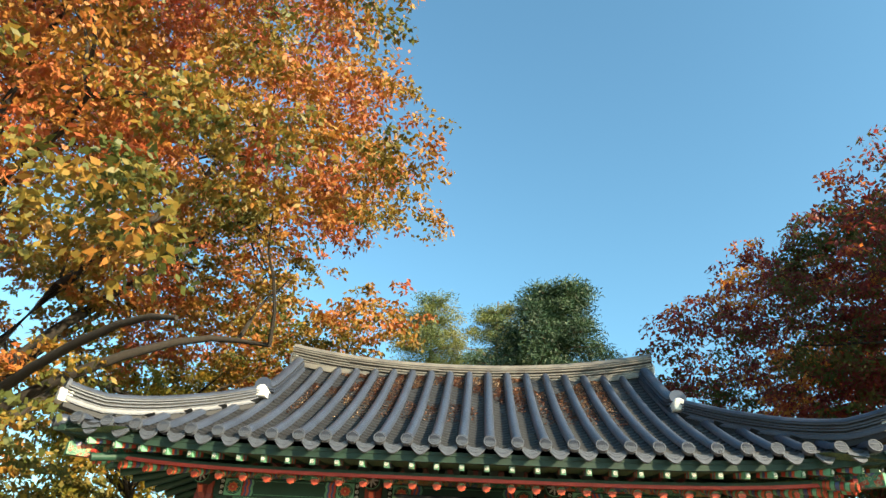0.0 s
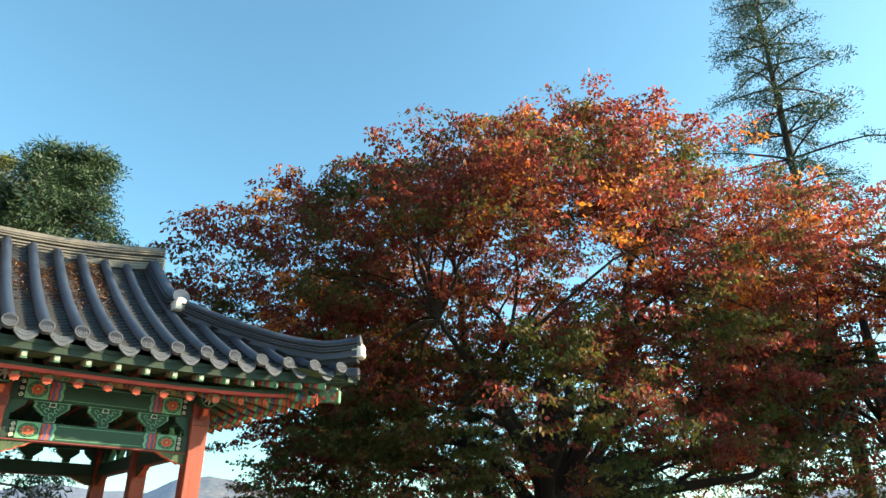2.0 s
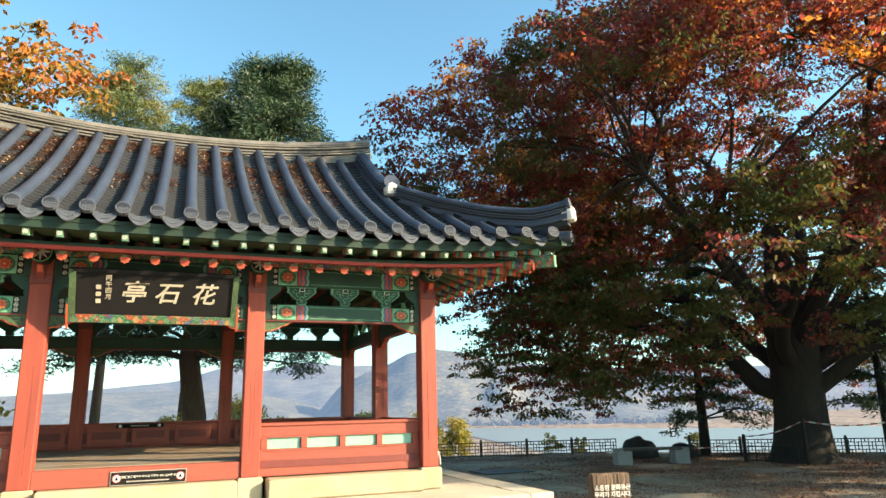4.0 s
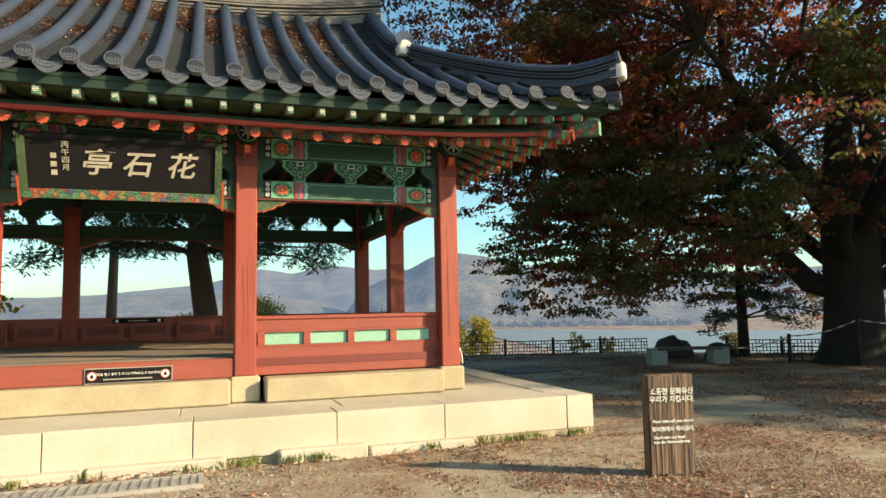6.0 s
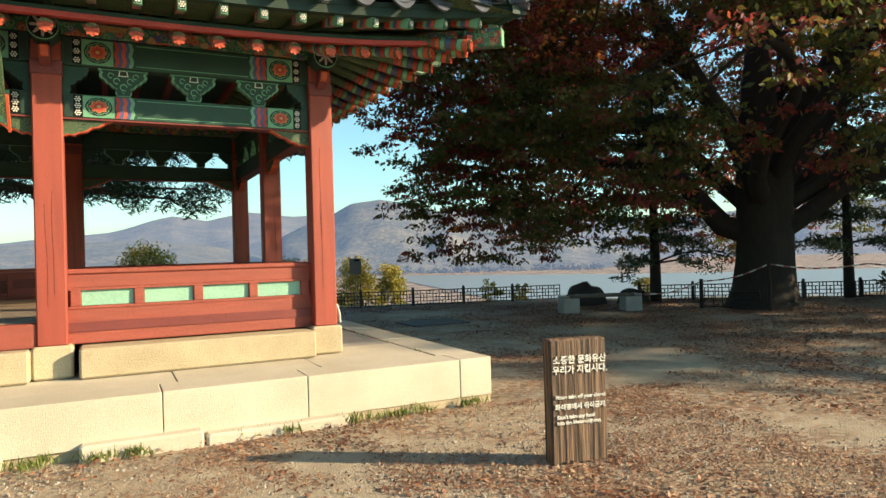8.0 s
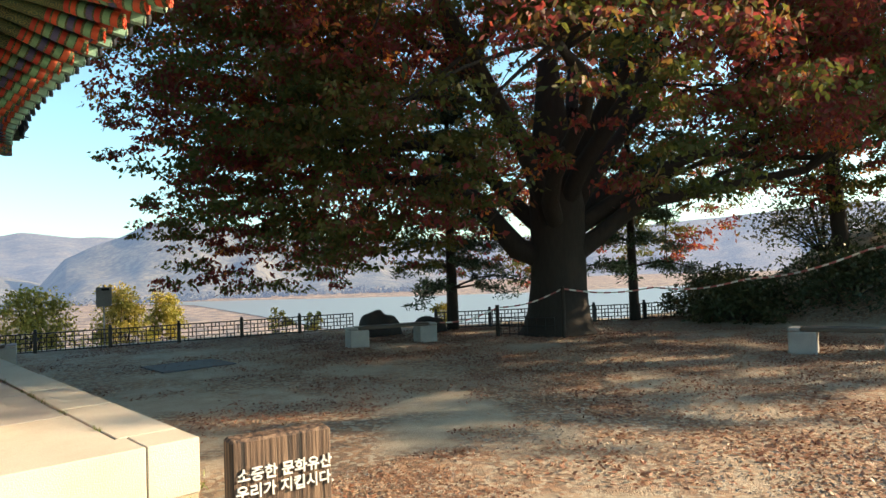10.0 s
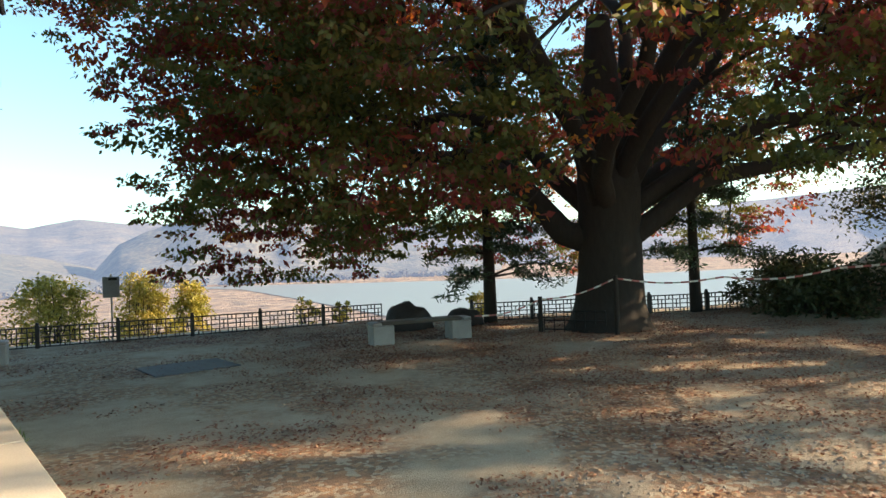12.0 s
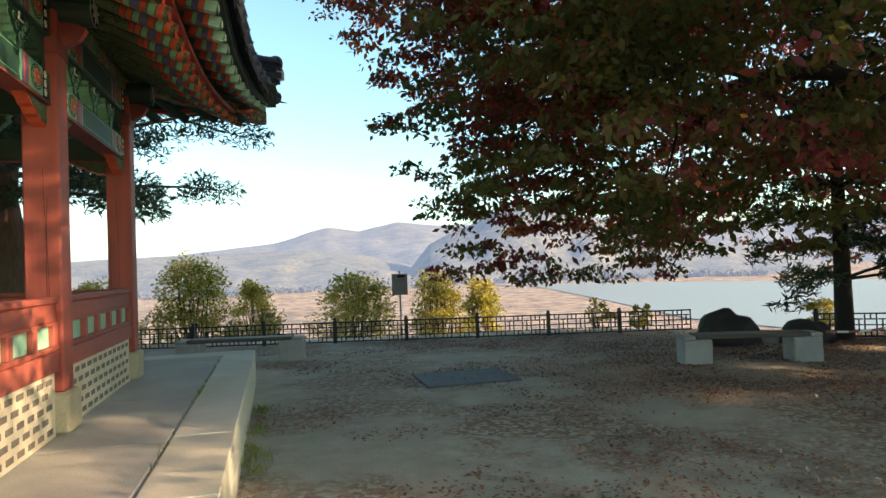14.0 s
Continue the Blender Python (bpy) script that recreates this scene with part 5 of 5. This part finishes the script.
def pine(name, loc, label, height, spread, trunk_r, bare, mat, seed, tiers=11, lean=(0, 0), tuft=0.5, per=90, needle=0.15, twist=0.0, barkm=bark_warm, power=1.3, bow=()):
    """A conifer: straight or crooked trunk, tiers of branches and needle sprays."""
    random.seed(seed)
    x0, y0 = loc
    z0 = ground_z(x0, y0)
    tree = thing(name, label, "tree")
    g = Geo()
    axis = []
    for i in range(9):
        t = i / 8
        axis.append(Vector((x0 + lean[0] * t + twist * math.sin(4 * t + seed), y0 + lean[1] * t + twist * math.cos(3 * t + seed), z0 - 0.1 + height * t)))
        if bow:
            axis[-1].x += float(np.interp(t, [b[0] for b in bow], [b[1] for b in bow]))
    branches = []
    g.tube(axis, [trunk_r * (1.12 - 0.95 * i / 8) for i in range(9)], 10)
    part("trunk", g, barkm, tree, "", True)
    cs, rads = [], []
    for k in range(tiers):
        t = bare + (1 - bare) * (k + 0.3) / tiers
        i = min(7, int(t * 8))
        p = axis[i].lerp(axis[i + 1], t * 8 - i)
        l = spread * (1 - ((t - bare) / (1 - bare)) ** power * 0.88) * random.uniform(0.5, 1.2)
        n = random.randint(4, 6)
        for b in range(n):
            a = 2 * math.pi * (b + random.uniform(-0.3, 0.3)) / n + k
            e = p + Vector((math.cos(a) * l, math.sin(a) * l, random.uniform(-0.12, 0.10) * l))
            g = Geo()
            pts = limb(g, p, e, trunk_r * 0.22, 0.012, 0.7, 5, 5)
            branches.append(g)
            for q in pts[2:]:
                for _ in range(2):
                    cs.append(tuple(q + Vector((random.uniform(-1, 1), random.uniform(-1, 1), random.uniform(-0.3, 0.5))) * tuft * 0.7))
                    rads.append(tuft * random.uniform(0.7, 1.2))
    for g in branches:
        part("branch", g, barkm, tree, "", True)
    part("crown", quads("crown", clump_leaves(cs, rads, per, needle, needle * 0.2, 0.6, 0.05), mat), mat, tree)
    return tree


pine("pine_tree", (-3.0, 10.9), "old dark pine with a leaning scaly trunk behind the pavilion", 12.9, 4.9, 0.33, 0.24, pine_leaf, 11, 21, (0, 0), 0.56, 140, needle=0.17, twist=0.0, power=1.1, bow=((0, 0.0), (0.125, 0.0), (0.27, -0.28), (0.4, -0.1), (0.6, 0.7), (0.8, 1.5), (1, 2.0)))
pine("pine_tree", (-6.4, 20.0), "pointed olive-green pine in sunlight behind the roof", 18.0, 4.6, 0.2, 0.45, pine_sunny, 12, 13, (0.2, 0), 0.55, 110, 0.16, 0.05, power=1.7)
pine("pine_tree", (-3.4, 21.5), "rounded olive-green pine in sunlight behind the roof", 19.8, 3.6, 0.2, 0.62, pine_sunny, 13, 8, (0.6, 0), 0.5, 120, 0.16, 0.1, power=2.6)
pine("conifer", (11.5, 6.9), "slender sparse conifer beside the fence", 7.2, 1.9, 0.15, 0.14, pine_leaf, 15, 11, (0.1, 0), 0.30, 45, 0.17, 0.03, bark)
pine("conifer", (15.9, 4.2), "slender conifer with drooping twigs beside the fence", 8.5, 2.3, 0.13, 0.16, pine_leaf, 16, 10, (0.1, 0), 0.36, 50, 0.17, 0.03, bark)
pine("conifer", (18.3, -0.4), "leaning conifer on the bank", 10.5, 2.8, 0.2, 0.3, pine_leaf, 17, 9, (-0.7, 0.3), 0.42, 55, 0.17, 0.05, bark)
pine("conifer", (22.2, -1.0), "tall conifer on the bank", 25.0, 5.0, 0.26, 0.3, pine_leaf, 18, 15, (0, 0), 0.55, 70, 0.17, 0.1, bark)


def shrub(name, loc, r, h, label, mat, seed, clumps=34, per=110, leaf=0.10, z=None, group=""):
    random.seed(seed)
    x0, y0 = loc
    z0 = ground_z(x0, y0) if z is None else z
    bush = thing(name, label, "shrub", group)
    g = Geo()
    cs, rads = [], []
    for k in range(clumps):
        t = random.uniform(0.12, 1.0)
        rr = r * math.sqrt(max(0.05, 1 - t * t * 0.92)) * math.sqrt(random.uniform(0.05, 1))
        a = random.uniform(0, 6.283)
        c = (x0 + rr * math.cos(a), y0 + rr * math.sin(a), z0 + h * t)
        cs.append(c)
        rads.append(r * random.uniform(0.22, 0.4))
        if k % 3 == 0:
            limb(g, (x0 + 0.1 * math.cos(a), y0 + 0.1 * math.sin(a), z0 - 0.1), c, 0.03, 0.008, 0.6, 4, 4)
    part("stem", g, bark, bush)
    part("foliage", quads("foliage", clump_leaves(cs, rads, per, leaf, leaf * 0.45, 0.8, 0.1), mat), mat, bush)


for i, (x, y, r, top) in enumerate(((-0.9, 19.5, 1.5, 2.0), (0.9, 20.5, 1.1, 1.2), (4.1, 18.5, 1.6, 1.25), (6.9, 19.0, 1.2, 1.3), (8.6, 19.5, 0.9, 1.0), (-3.6, 19, 1.3, 1.3))):
    z = ground_z(x, y)
    shrub("shrub", (x, y), r, top - z, "yellow-green young tree below the fence", shrub_leaf, 30 + i, 100, 80, 0.125, z, "shrubs below the fence")
for i, (x, y, r, top) in enumerate(((10.4, 14.0, 0.45, 0.55), (11.2, 13.2, 0.4, 0.35), (13.5, 9.5, 0.5, 0.6))):
    shrub("shrub", (x, y), r, top - ground_z(x, y), "small bright green sapling beyond the fence", shrub_leaf, 40 + i, 14, 60, 0.10, None, "shrubs below the fence")
for i, (x, y, r, h) in enumerate(((16.2, 1.4, 1.3, 1.0), (17.4, -0.6, 1.7, 1.2), (17.2, 2.4, 1.4, 1.0), (19.5, -2.6, 1.9, 2.0), (20.5, 0.8, 2.0, 2.0), (18.2, -4.6, 1.6, 1.5), (22.5, -3.0, 2.2, 2.2), (21.5, -6.5, 2.0, 1.8))):
    shrub("bush", (x, y), r, h, "dense dark bush on the shaded bank", bush_leaf, 50 + i, 60, 75, 0.13, None, "bushes on the bank")

spots = []
for k in range(420):
    a = random.uniform(-68, 40)
    r = random.uniform(880, 935) if a < 13 else random.uniform(985, 1040)
    spots.append(polar(a, r, -27 + random.uniform(0.0, 9.0) * random.random()))
# in the hill material, whose blue emission stands in for haze
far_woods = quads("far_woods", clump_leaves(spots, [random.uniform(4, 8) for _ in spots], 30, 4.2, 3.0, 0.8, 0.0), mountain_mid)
tagged(new("far_woods", far_woods), "dark belt of far trees at the foot of the hills", "woods", kind="stuff")

# ---------------------------------------------------------------- fence
POST_H, PANEL_H, GAP = 0.56, 0.46, 1.57


def fence_bay(at):
    f = thing("fence_panel", "black iron lattice fence panel with a capped post", "fence", "fence along the bluff")
    post = part("post", Geo().box((-0.04, -0.04, -0.3), (0.04, 0.04, POST_H - 0.05), bevel=0.006), iron, f)
    part("post_cap", Geo().box((-0.032, -0.032, POST_H - 0.05), (0.032, 0.032, POST_H), bevel=0.012), iron, post)
    a, b = 0.04, GAP - 0.04

    def bar(x0, z0, x1, z1, w=0.011):
        part("bar", Geo().box((x0 - w, -0.012, z0 - w), (x1 + w, 0.012, z1 + w)), iron, f)

    for z in (0.05, PANEL_H):
        bar(a, z, b, z, 0.014)
    z1, z2, z3 = 0.15, 0.255, 0.36
    u = (b - a) / 8
    for k in range(8):
        x = a + k * u
        if k % 2 == 0:
            bar(x, z1, x + u, z1)
            bar(x, z3, x + u, z3)
            bar(x + u * 0.5, 0.05, x + u * 0.5, z1)
            bar(x + u * 0.5, z3, x + u * 0.5, PANEL_H)
            bar(x + u * 0.15, z2, x + u * 0.85, z2)
            bar(x + u, 0.05, x + u, PANEL_H)
        else:
            bar(x, z2, x + u, z2)
            bar(x + u * 0.5, z1, x + u * 0.5, z3)
            bar(x + u * 0.2, z1, x + u * 0.8, z1)
            bar(x + u * 0.2, z3, x + u * 0.8, z3)
            bar(x + u, 0.05, x + u, PANEL_H)
    f.matrix_world = at
    return f


def fence_line(p, q):
    p, q = Vector(p), Vector(q)
    n = max(1, round((q - p).length / GAP))
    turn = math.degrees(math.atan2(q.y - p.y, q.x - p.x))
    return [pose(*(p.lerp(q, k / n)), ground_z(*p.lerp(q, k / n)) - 0.02, 0, 0, turn) for k in range(n)]


spots = fence_line((-11.98, 15.27), (10.3, 9.69)) + fence_line((11.35, 7.35), (18.6, 2.4))
first = fence_bay(spots[0])
for m in spots[1:]:
    copy_thing(first, m)


# ---------------------------------------------------------------- benches, stones, boards
def bench(p, q, label):
    p, q = Vector((*p, 0)), Vector((*q, 0))
    l = (q - p).length
    b = thing("stone_bench", label, "bench", "benches round the yard", at=Matrix.Translation(p) @ pose(0, 0, 0, 0, 0, math.degrees(math.atan2(q.y - p.y, q.x - p.x))))
    for x in (0.0, l - 0.42):
        part("support", Geo().box((x, -0.2, -0.05), (x + 0.42, 0.2, 0.36), bevel=0.02), bench_stone, b)
        part("cheek", Geo().box((x + (0.0 if x == 0 else 0.24), -0.2, 0.36), (x + (0.18 if x == 0 else 0.42), 0.2, 0.42), bevel=0.015), bench_stone, b)
    part("seat", Geo().box((0.19, -0.19, 0.364), (l - 0.19, 0.19, 0.43), bevel=0.012), seat_wood, b, "weathered timber seat plank")


bench((7.5, 5.85), (9.4, 5.25), "grey granite bench with a timber seat in the shade")
bench((-0.05, 9.75), (2.12, 9.3), "grey granite bench with a timber seat behind the platform")
bench((11.2, -1.62), (11.62, -3.32), "grey granite bench with a timber seat near the bank")


def boulder(loc, r, h, seed):
    random.seed(seed)
    bm = bmesh.new()
    bmesh.ops.create_icosphere(bm, subdivisions=4, radius=1.0)
    for v in bm.verts:
        k = 1 + 0.22 * noise.noise(v.co * 1.4 + Vector((seed, 0, 0))) + 0.08 * noise.noise(v.co * 4 + Vector((seed, 0, 0)))
        v.co = Vector((v.co.x * r * k, v.co.y * r * 0.75 * k, max(-0.2, v.co.z) * h * k))
    me = bpy.data.meshes.new("boulder")
    bm.to_mesh(me)
    bm.free()
    me.materials.append(boulder_mat)
    me.shade_smooth()
    ob = tagged(new("boulder", me), "dark rounded boulder beside the fence", "rock", "boulders")
    ob.matrix_world = pose(*loc, 0)


boulder((9.5, 7.45), 0.62, 0.58, 4)
boulder((10.75, 6.95), 0.5, 0.42, 9)

info = thing("notice_board", "small grey notice board on a thin steel pole by the fence", "sign", at=pose(4.28, 11.35, 0, 0, 0, -14))
part("pole", Geo().tube([(0, 0, -0.1), (0, 0, 1.5)], 0.02, 8), steel, info)
part("panel", Geo().box((-0.17, -0.035, 0.98), (0.17, -0.02, 1.44), bevel=0.004), board_grey, info)
part("panel_label", Geo().box((-0.05, -0.04, 1.36), (0.12, -0.034, 1.415)), black_paint, info)

# wooden sign by the path
sign = thing("wooden_sign", "upright brown timber slab with carved white writing", "sign", at=pose(0.875, -3.36, 0, 0, 0, -10.5))
slab = Geo().box((-0.22, -0.06, -0.1), (0.22, 0.06, 0.885), bevel=0.012)
part("slab", slab, sign_wood, sign)
for body, size, z, x in (("소중한 문화유산", 0.062, 0.735, 0.01), ("우리가 지킵시다.", 0.062, 0.665, 0.01), ("Please take off your shoes!", 0.036, 0.475, 0.01), ("화석정에서 취식금지.", 0.046, 0.405, 0.01), ("Don't take any food", 0.036, 0.335, -0.03), ("into the Hwaseokjeong.", 0.036, 0.295, -0.005)):
    lettering(body, size, sign_ink, sign, pose(x, -0.066, z), bold=0.0012)

# rope posts and tape round the old tree
posts = [((10.75, 4.55), 0.72), ((11.25, 3.05), 1.12)]
for (x, y), h in posts:
    solid("rope_post", Geo().tube([(x, y, -0.1), (x, y, h * 0.6), (x, y, h)], [0.05, 0.048, 0.045], 8), bark, "short wooden post that carries barrier tape", "post", "posts round the old tree", smooth=True)
tape_pts = [(9.9, 5.6, 0.35), (10.75, 4.55, 0.66), (11.25, 3.05, 1.07), (12.2, 1.4, 1.05), (12.0, -0.6, 1.2), (11.0, -2.9, 1.65), (9.6, -5.2, 2.3)]
tape = thing("barrier_tape", "red and white barrier tape strung round the tree", "tape")
k = 0
for a, b in zip(tape_pts, tape_pts[1:]):
    a, b = Vector(a), Vector(b)
    n = max(2, int((b - a).length / 0.14))
    pts = [a.lerp(b, i / n) - Vector((0, 0, 0.10 * math.sin(math.pi * i / n))) for i in range(n + 1)]
    for p, q in zip(pts, pts[1:]):
        s = (q - p).normalized().cross(Vector((0, 0, 1))).normalized()
        part("stripe", Geo().sweep([(p, s, Vector((0, 0, 1))), (q, s, Vector((0, 0, 1)))], [(-0.002, -0.016), (0.002, -0.016), (0.002, 0.016), (-0.002, 0.016)]), (tape_mat, sign_ink)[k % 2], tape)
        k += 1
low = thing("lattice_guard", "low iron lattice guard at the foot of the old tree", "fence")
for z in (0.06, 0.24, 0.42):
    part("bar", Geo().tube([(10.8, 4.5, z), (11.3, 3.35, z)], 0.012, 5), iron, low)
for t in np.linspace(0, 1, 7):
    part("bar", Geo().tube([(10.8 + 0.5 * t, 4.5 - 1.15 * t, 0.0), (10.8 + 0.5 * t, 4.5 - 1.15 * t, 0.44)], 0.010, 5), iron, low)

solid("drain_cover", Geo().box((3.55, 5.5, -0.02), (4.85, 6.6, 0.022), bevel=0.006), brick_dark, "dark square cover let into the yard", "cover")
grate = thing("drain_grate", "steel drain grate let into the ground along the platform", "grate")
for y in (-1.72, -2.10):
    part("frame_bar", Geo().box((-6.5, y - 0.025, -0.03), (-3.06, y + 0.025, 0.036)), concrete, grate)
part("frame_bar", Geo().box((-3.10, -2.074, -0.03), (-3.06, -1.746, 0.035)), concrete, grate)
# flat black sheet below the bars stands in for the dark hollow
part("dark_sump_sheet", Geo().box((-6.5, -2.074, -0.03), (-3.1, -1.746, 0.0145)), black_paint, grate)
x = -6.44
while x < -3.12:
    part("grate_bar", Geo().box((x - 0.008, -2.074, 0.015), (x + 0.008, -1.746, 0.034)), steel, grate)
    x += 0.082
for y in (-1.825, -1.91, -1.995):
    part("cross_bar", Geo().box((-6.5, y - 0.008, 0.015), (-3.1, y + 0.008, 0.0335)), steel, grate)

# ---------------------------------------------------------------- fallen leaves, grass
def litter(name, n, pick, label, size):
    pts = []
    while len(pts) < n:
        p = pick()
        if p is not None:
            pts.append(p)
    c = np.array(pts)
    ax = rng.normal(size=(n, 3)) * np.array([1, 1, 0.22])
    ax /= np.linalg.norm(ax, axis=1, keepdims=True)
    up = np.array([0, 0, 1.0]) + rng.normal(size=(n, 3)) * 0.3
    side = np.cross(ax, up)
    side /= np.linalg.norm(side, axis=1, keepdims=True)
    l, w = (size * rng.uniform(0.6, 1.3, n))[:, None], (size * 0.55 * rng.uniform(0.6, 1.2, n))[:, None]
    me = quads(name, np.stack([c - ax * l / 2, c + side * w / 2, c + ax * l / 2, c - side * w / 2], axis=1), litter_leaf)
    tagged(new(name, me), label, "leaves", kind="stuff")


random.seed(21)


def yard_leaf():
    x, y = random.uniform(-7, 17), random.uniform(-9.5, 11.5)
    if beyond(x, y) > 0 or (PX0 < x < PX1 + 0.02 and PY0 - 0.15 < y < PY1):
        return None
    if x < -1.2 and random.random() < 0.93:
        return None
    k = noise.noise((x * 0.55, y * 0.55, 2)) + 0.6 * noise.noise((x * 1.7, y * 1.7, 5)) + 0.6 * smooth((x - 2.5) / 5)
    if k < random.uniform(0.05, 0.5):
        return None
    return (x, y, ground_z(x, y) + random.uniform(0.006, 0.022))


litter("fallen_leaves", 115000, yard_leaf, "brown fallen leaves scattered over the yard", 0.05)


def crumb():
    x, y = random.uniform(-3.2, 4.5), random.uniform(-7.6, -1.55)
    k = noise.noise((x * 0.7, y * 0.7, 9)) + 0.5 * noise.noise((x * 2.3, y * 2.3, 4)) + 0.30 - 0.14 * abs(x - 0.8) - 0.5 * smooth((-1.2 - x) / 1.2)
    return (x, y, ground_z(x, y) + random.uniform(0.004, 0.016)) if k > random.uniform(-0.1, 0.5) else None


litter("leaf_crumbs", 42000, crumb, "trodden crumbs of brown leaves round the wooden sign", 0.026)


def pebbles(n):
    """Small angular stones pressed into the sand."""
    unit = np.array([(1, 0, 0), (0, 1, 0), (-1, 0, 0), (0, -1, 0), (0, 0, 1.0)])
    tri = np.array([(0, 1, 4), (1, 2, 4), (2, 3, 4), (3, 0, 4)])
    verts, faces = [], []
    while len(verts) < n:
        x, y = random.uniform(-5.0, 6.5), random.uniform(-8.2, -1.6)
        if noise.noise((x * 0.5, y * 0.5, 14)) + 0.25 * noise.noise((x * 2, y * 2, 3)) < random.uniform(-0.35, 0.45):
            continue
        r, a = random.uniform(0.007, 0.02), random.uniform(0, 6.28)
        turn = np.array([(math.cos(a), -math.sin(a), 0), (math.sin(a), math.cos(a), 0), (0, 0, 1)])
        p = (unit * np.array([r, r * random.uniform(0.6, 1), r * random.uniform(0.5, 0.9)]) + rng.normal(size=(5, 3)) * r * 0.12) @ turn.T
        faces.append(tri + 5 * len(verts))
        verts.append(p + np.array([x, y, ground_z(x, y) + 0.002]))
    me = bpy.data.meshes.new("gravel")
    me.from_pydata([tuple(p) for v in verts for p in v], [], [tuple(int(i) for i in f) for t in faces for f in t])
    me.materials.append(pebble_mat)
    tagged(new("gravel", me), "pale and grey pebbles pressed into the sand", "gravel", kind="stuff")


pebbles(11000)


def roof_leaf():
    a, d = random.uniform(XC - 3.2, XC + 2.6), random.uniform(1.2, 3.6)
    f = ((a - XC) / PITCH) % 1.0
    if not 0.25 < f < 0.75 or noise.noise((a, d, 1)) < -0.15 or random.random() > (d - 0.9) / 2.4:
        return None
    p = on_roof("front", a, d, 0.035)
    return tuple(p)


litter("roof_leaves", 6000, roof_leaf, "orange fallen leaves caught between the roof tiles", 0.05)


def foot_leaf():
    x = random.uniform(-7, 1.5)
    y = PY0 - 0.14 - abs(random.gauss(0, 0.3 if x > -3.0 else 0.08))
    return (x, y, random.uniform(0.01, 0.05))


litter("drifted_leaves", 1500, foot_leaf, "brown leaves drifted against the platform", 0.045)
pts = []
for k in range(60):
    x, y = (random.uniform(-7, 1.4), PY0 - random.uniform(0.02, 0.2)) if k % 4 else (PX1 + random.uniform(0.02, 0.15), random.uniform(PY0, 5))
    pts += [(x + random.gauss(0, 0.05), y + random.gauss(0, 0.04), 0.04 + random.uniform(0, 0.03)) for _ in range(26)]
for k in range(26):  # in the joint behind the edge stones
    y = random.uniform(PY0 + 0.6, 6.4)
    pts += [(PX1 - 0.432 + random.gauss(0, 0.012), y + random.gauss(0, 0.07), PLAT_Z - 0.025) for _ in range(8)]
c = np.array(pts)
ax = rng.normal(size=c.shape) * 0.45 + np.array([0, 0, 1.0])
ax /= np.linalg.norm(ax, axis=1, keepdims=True)
tagged(new("grass_tufts", quads("grass_tufts", leaves(c, ax, 0.10, 0.012), grass_mat)), "short grass tufts at the foot of the platform", "grass", kind="stuff")
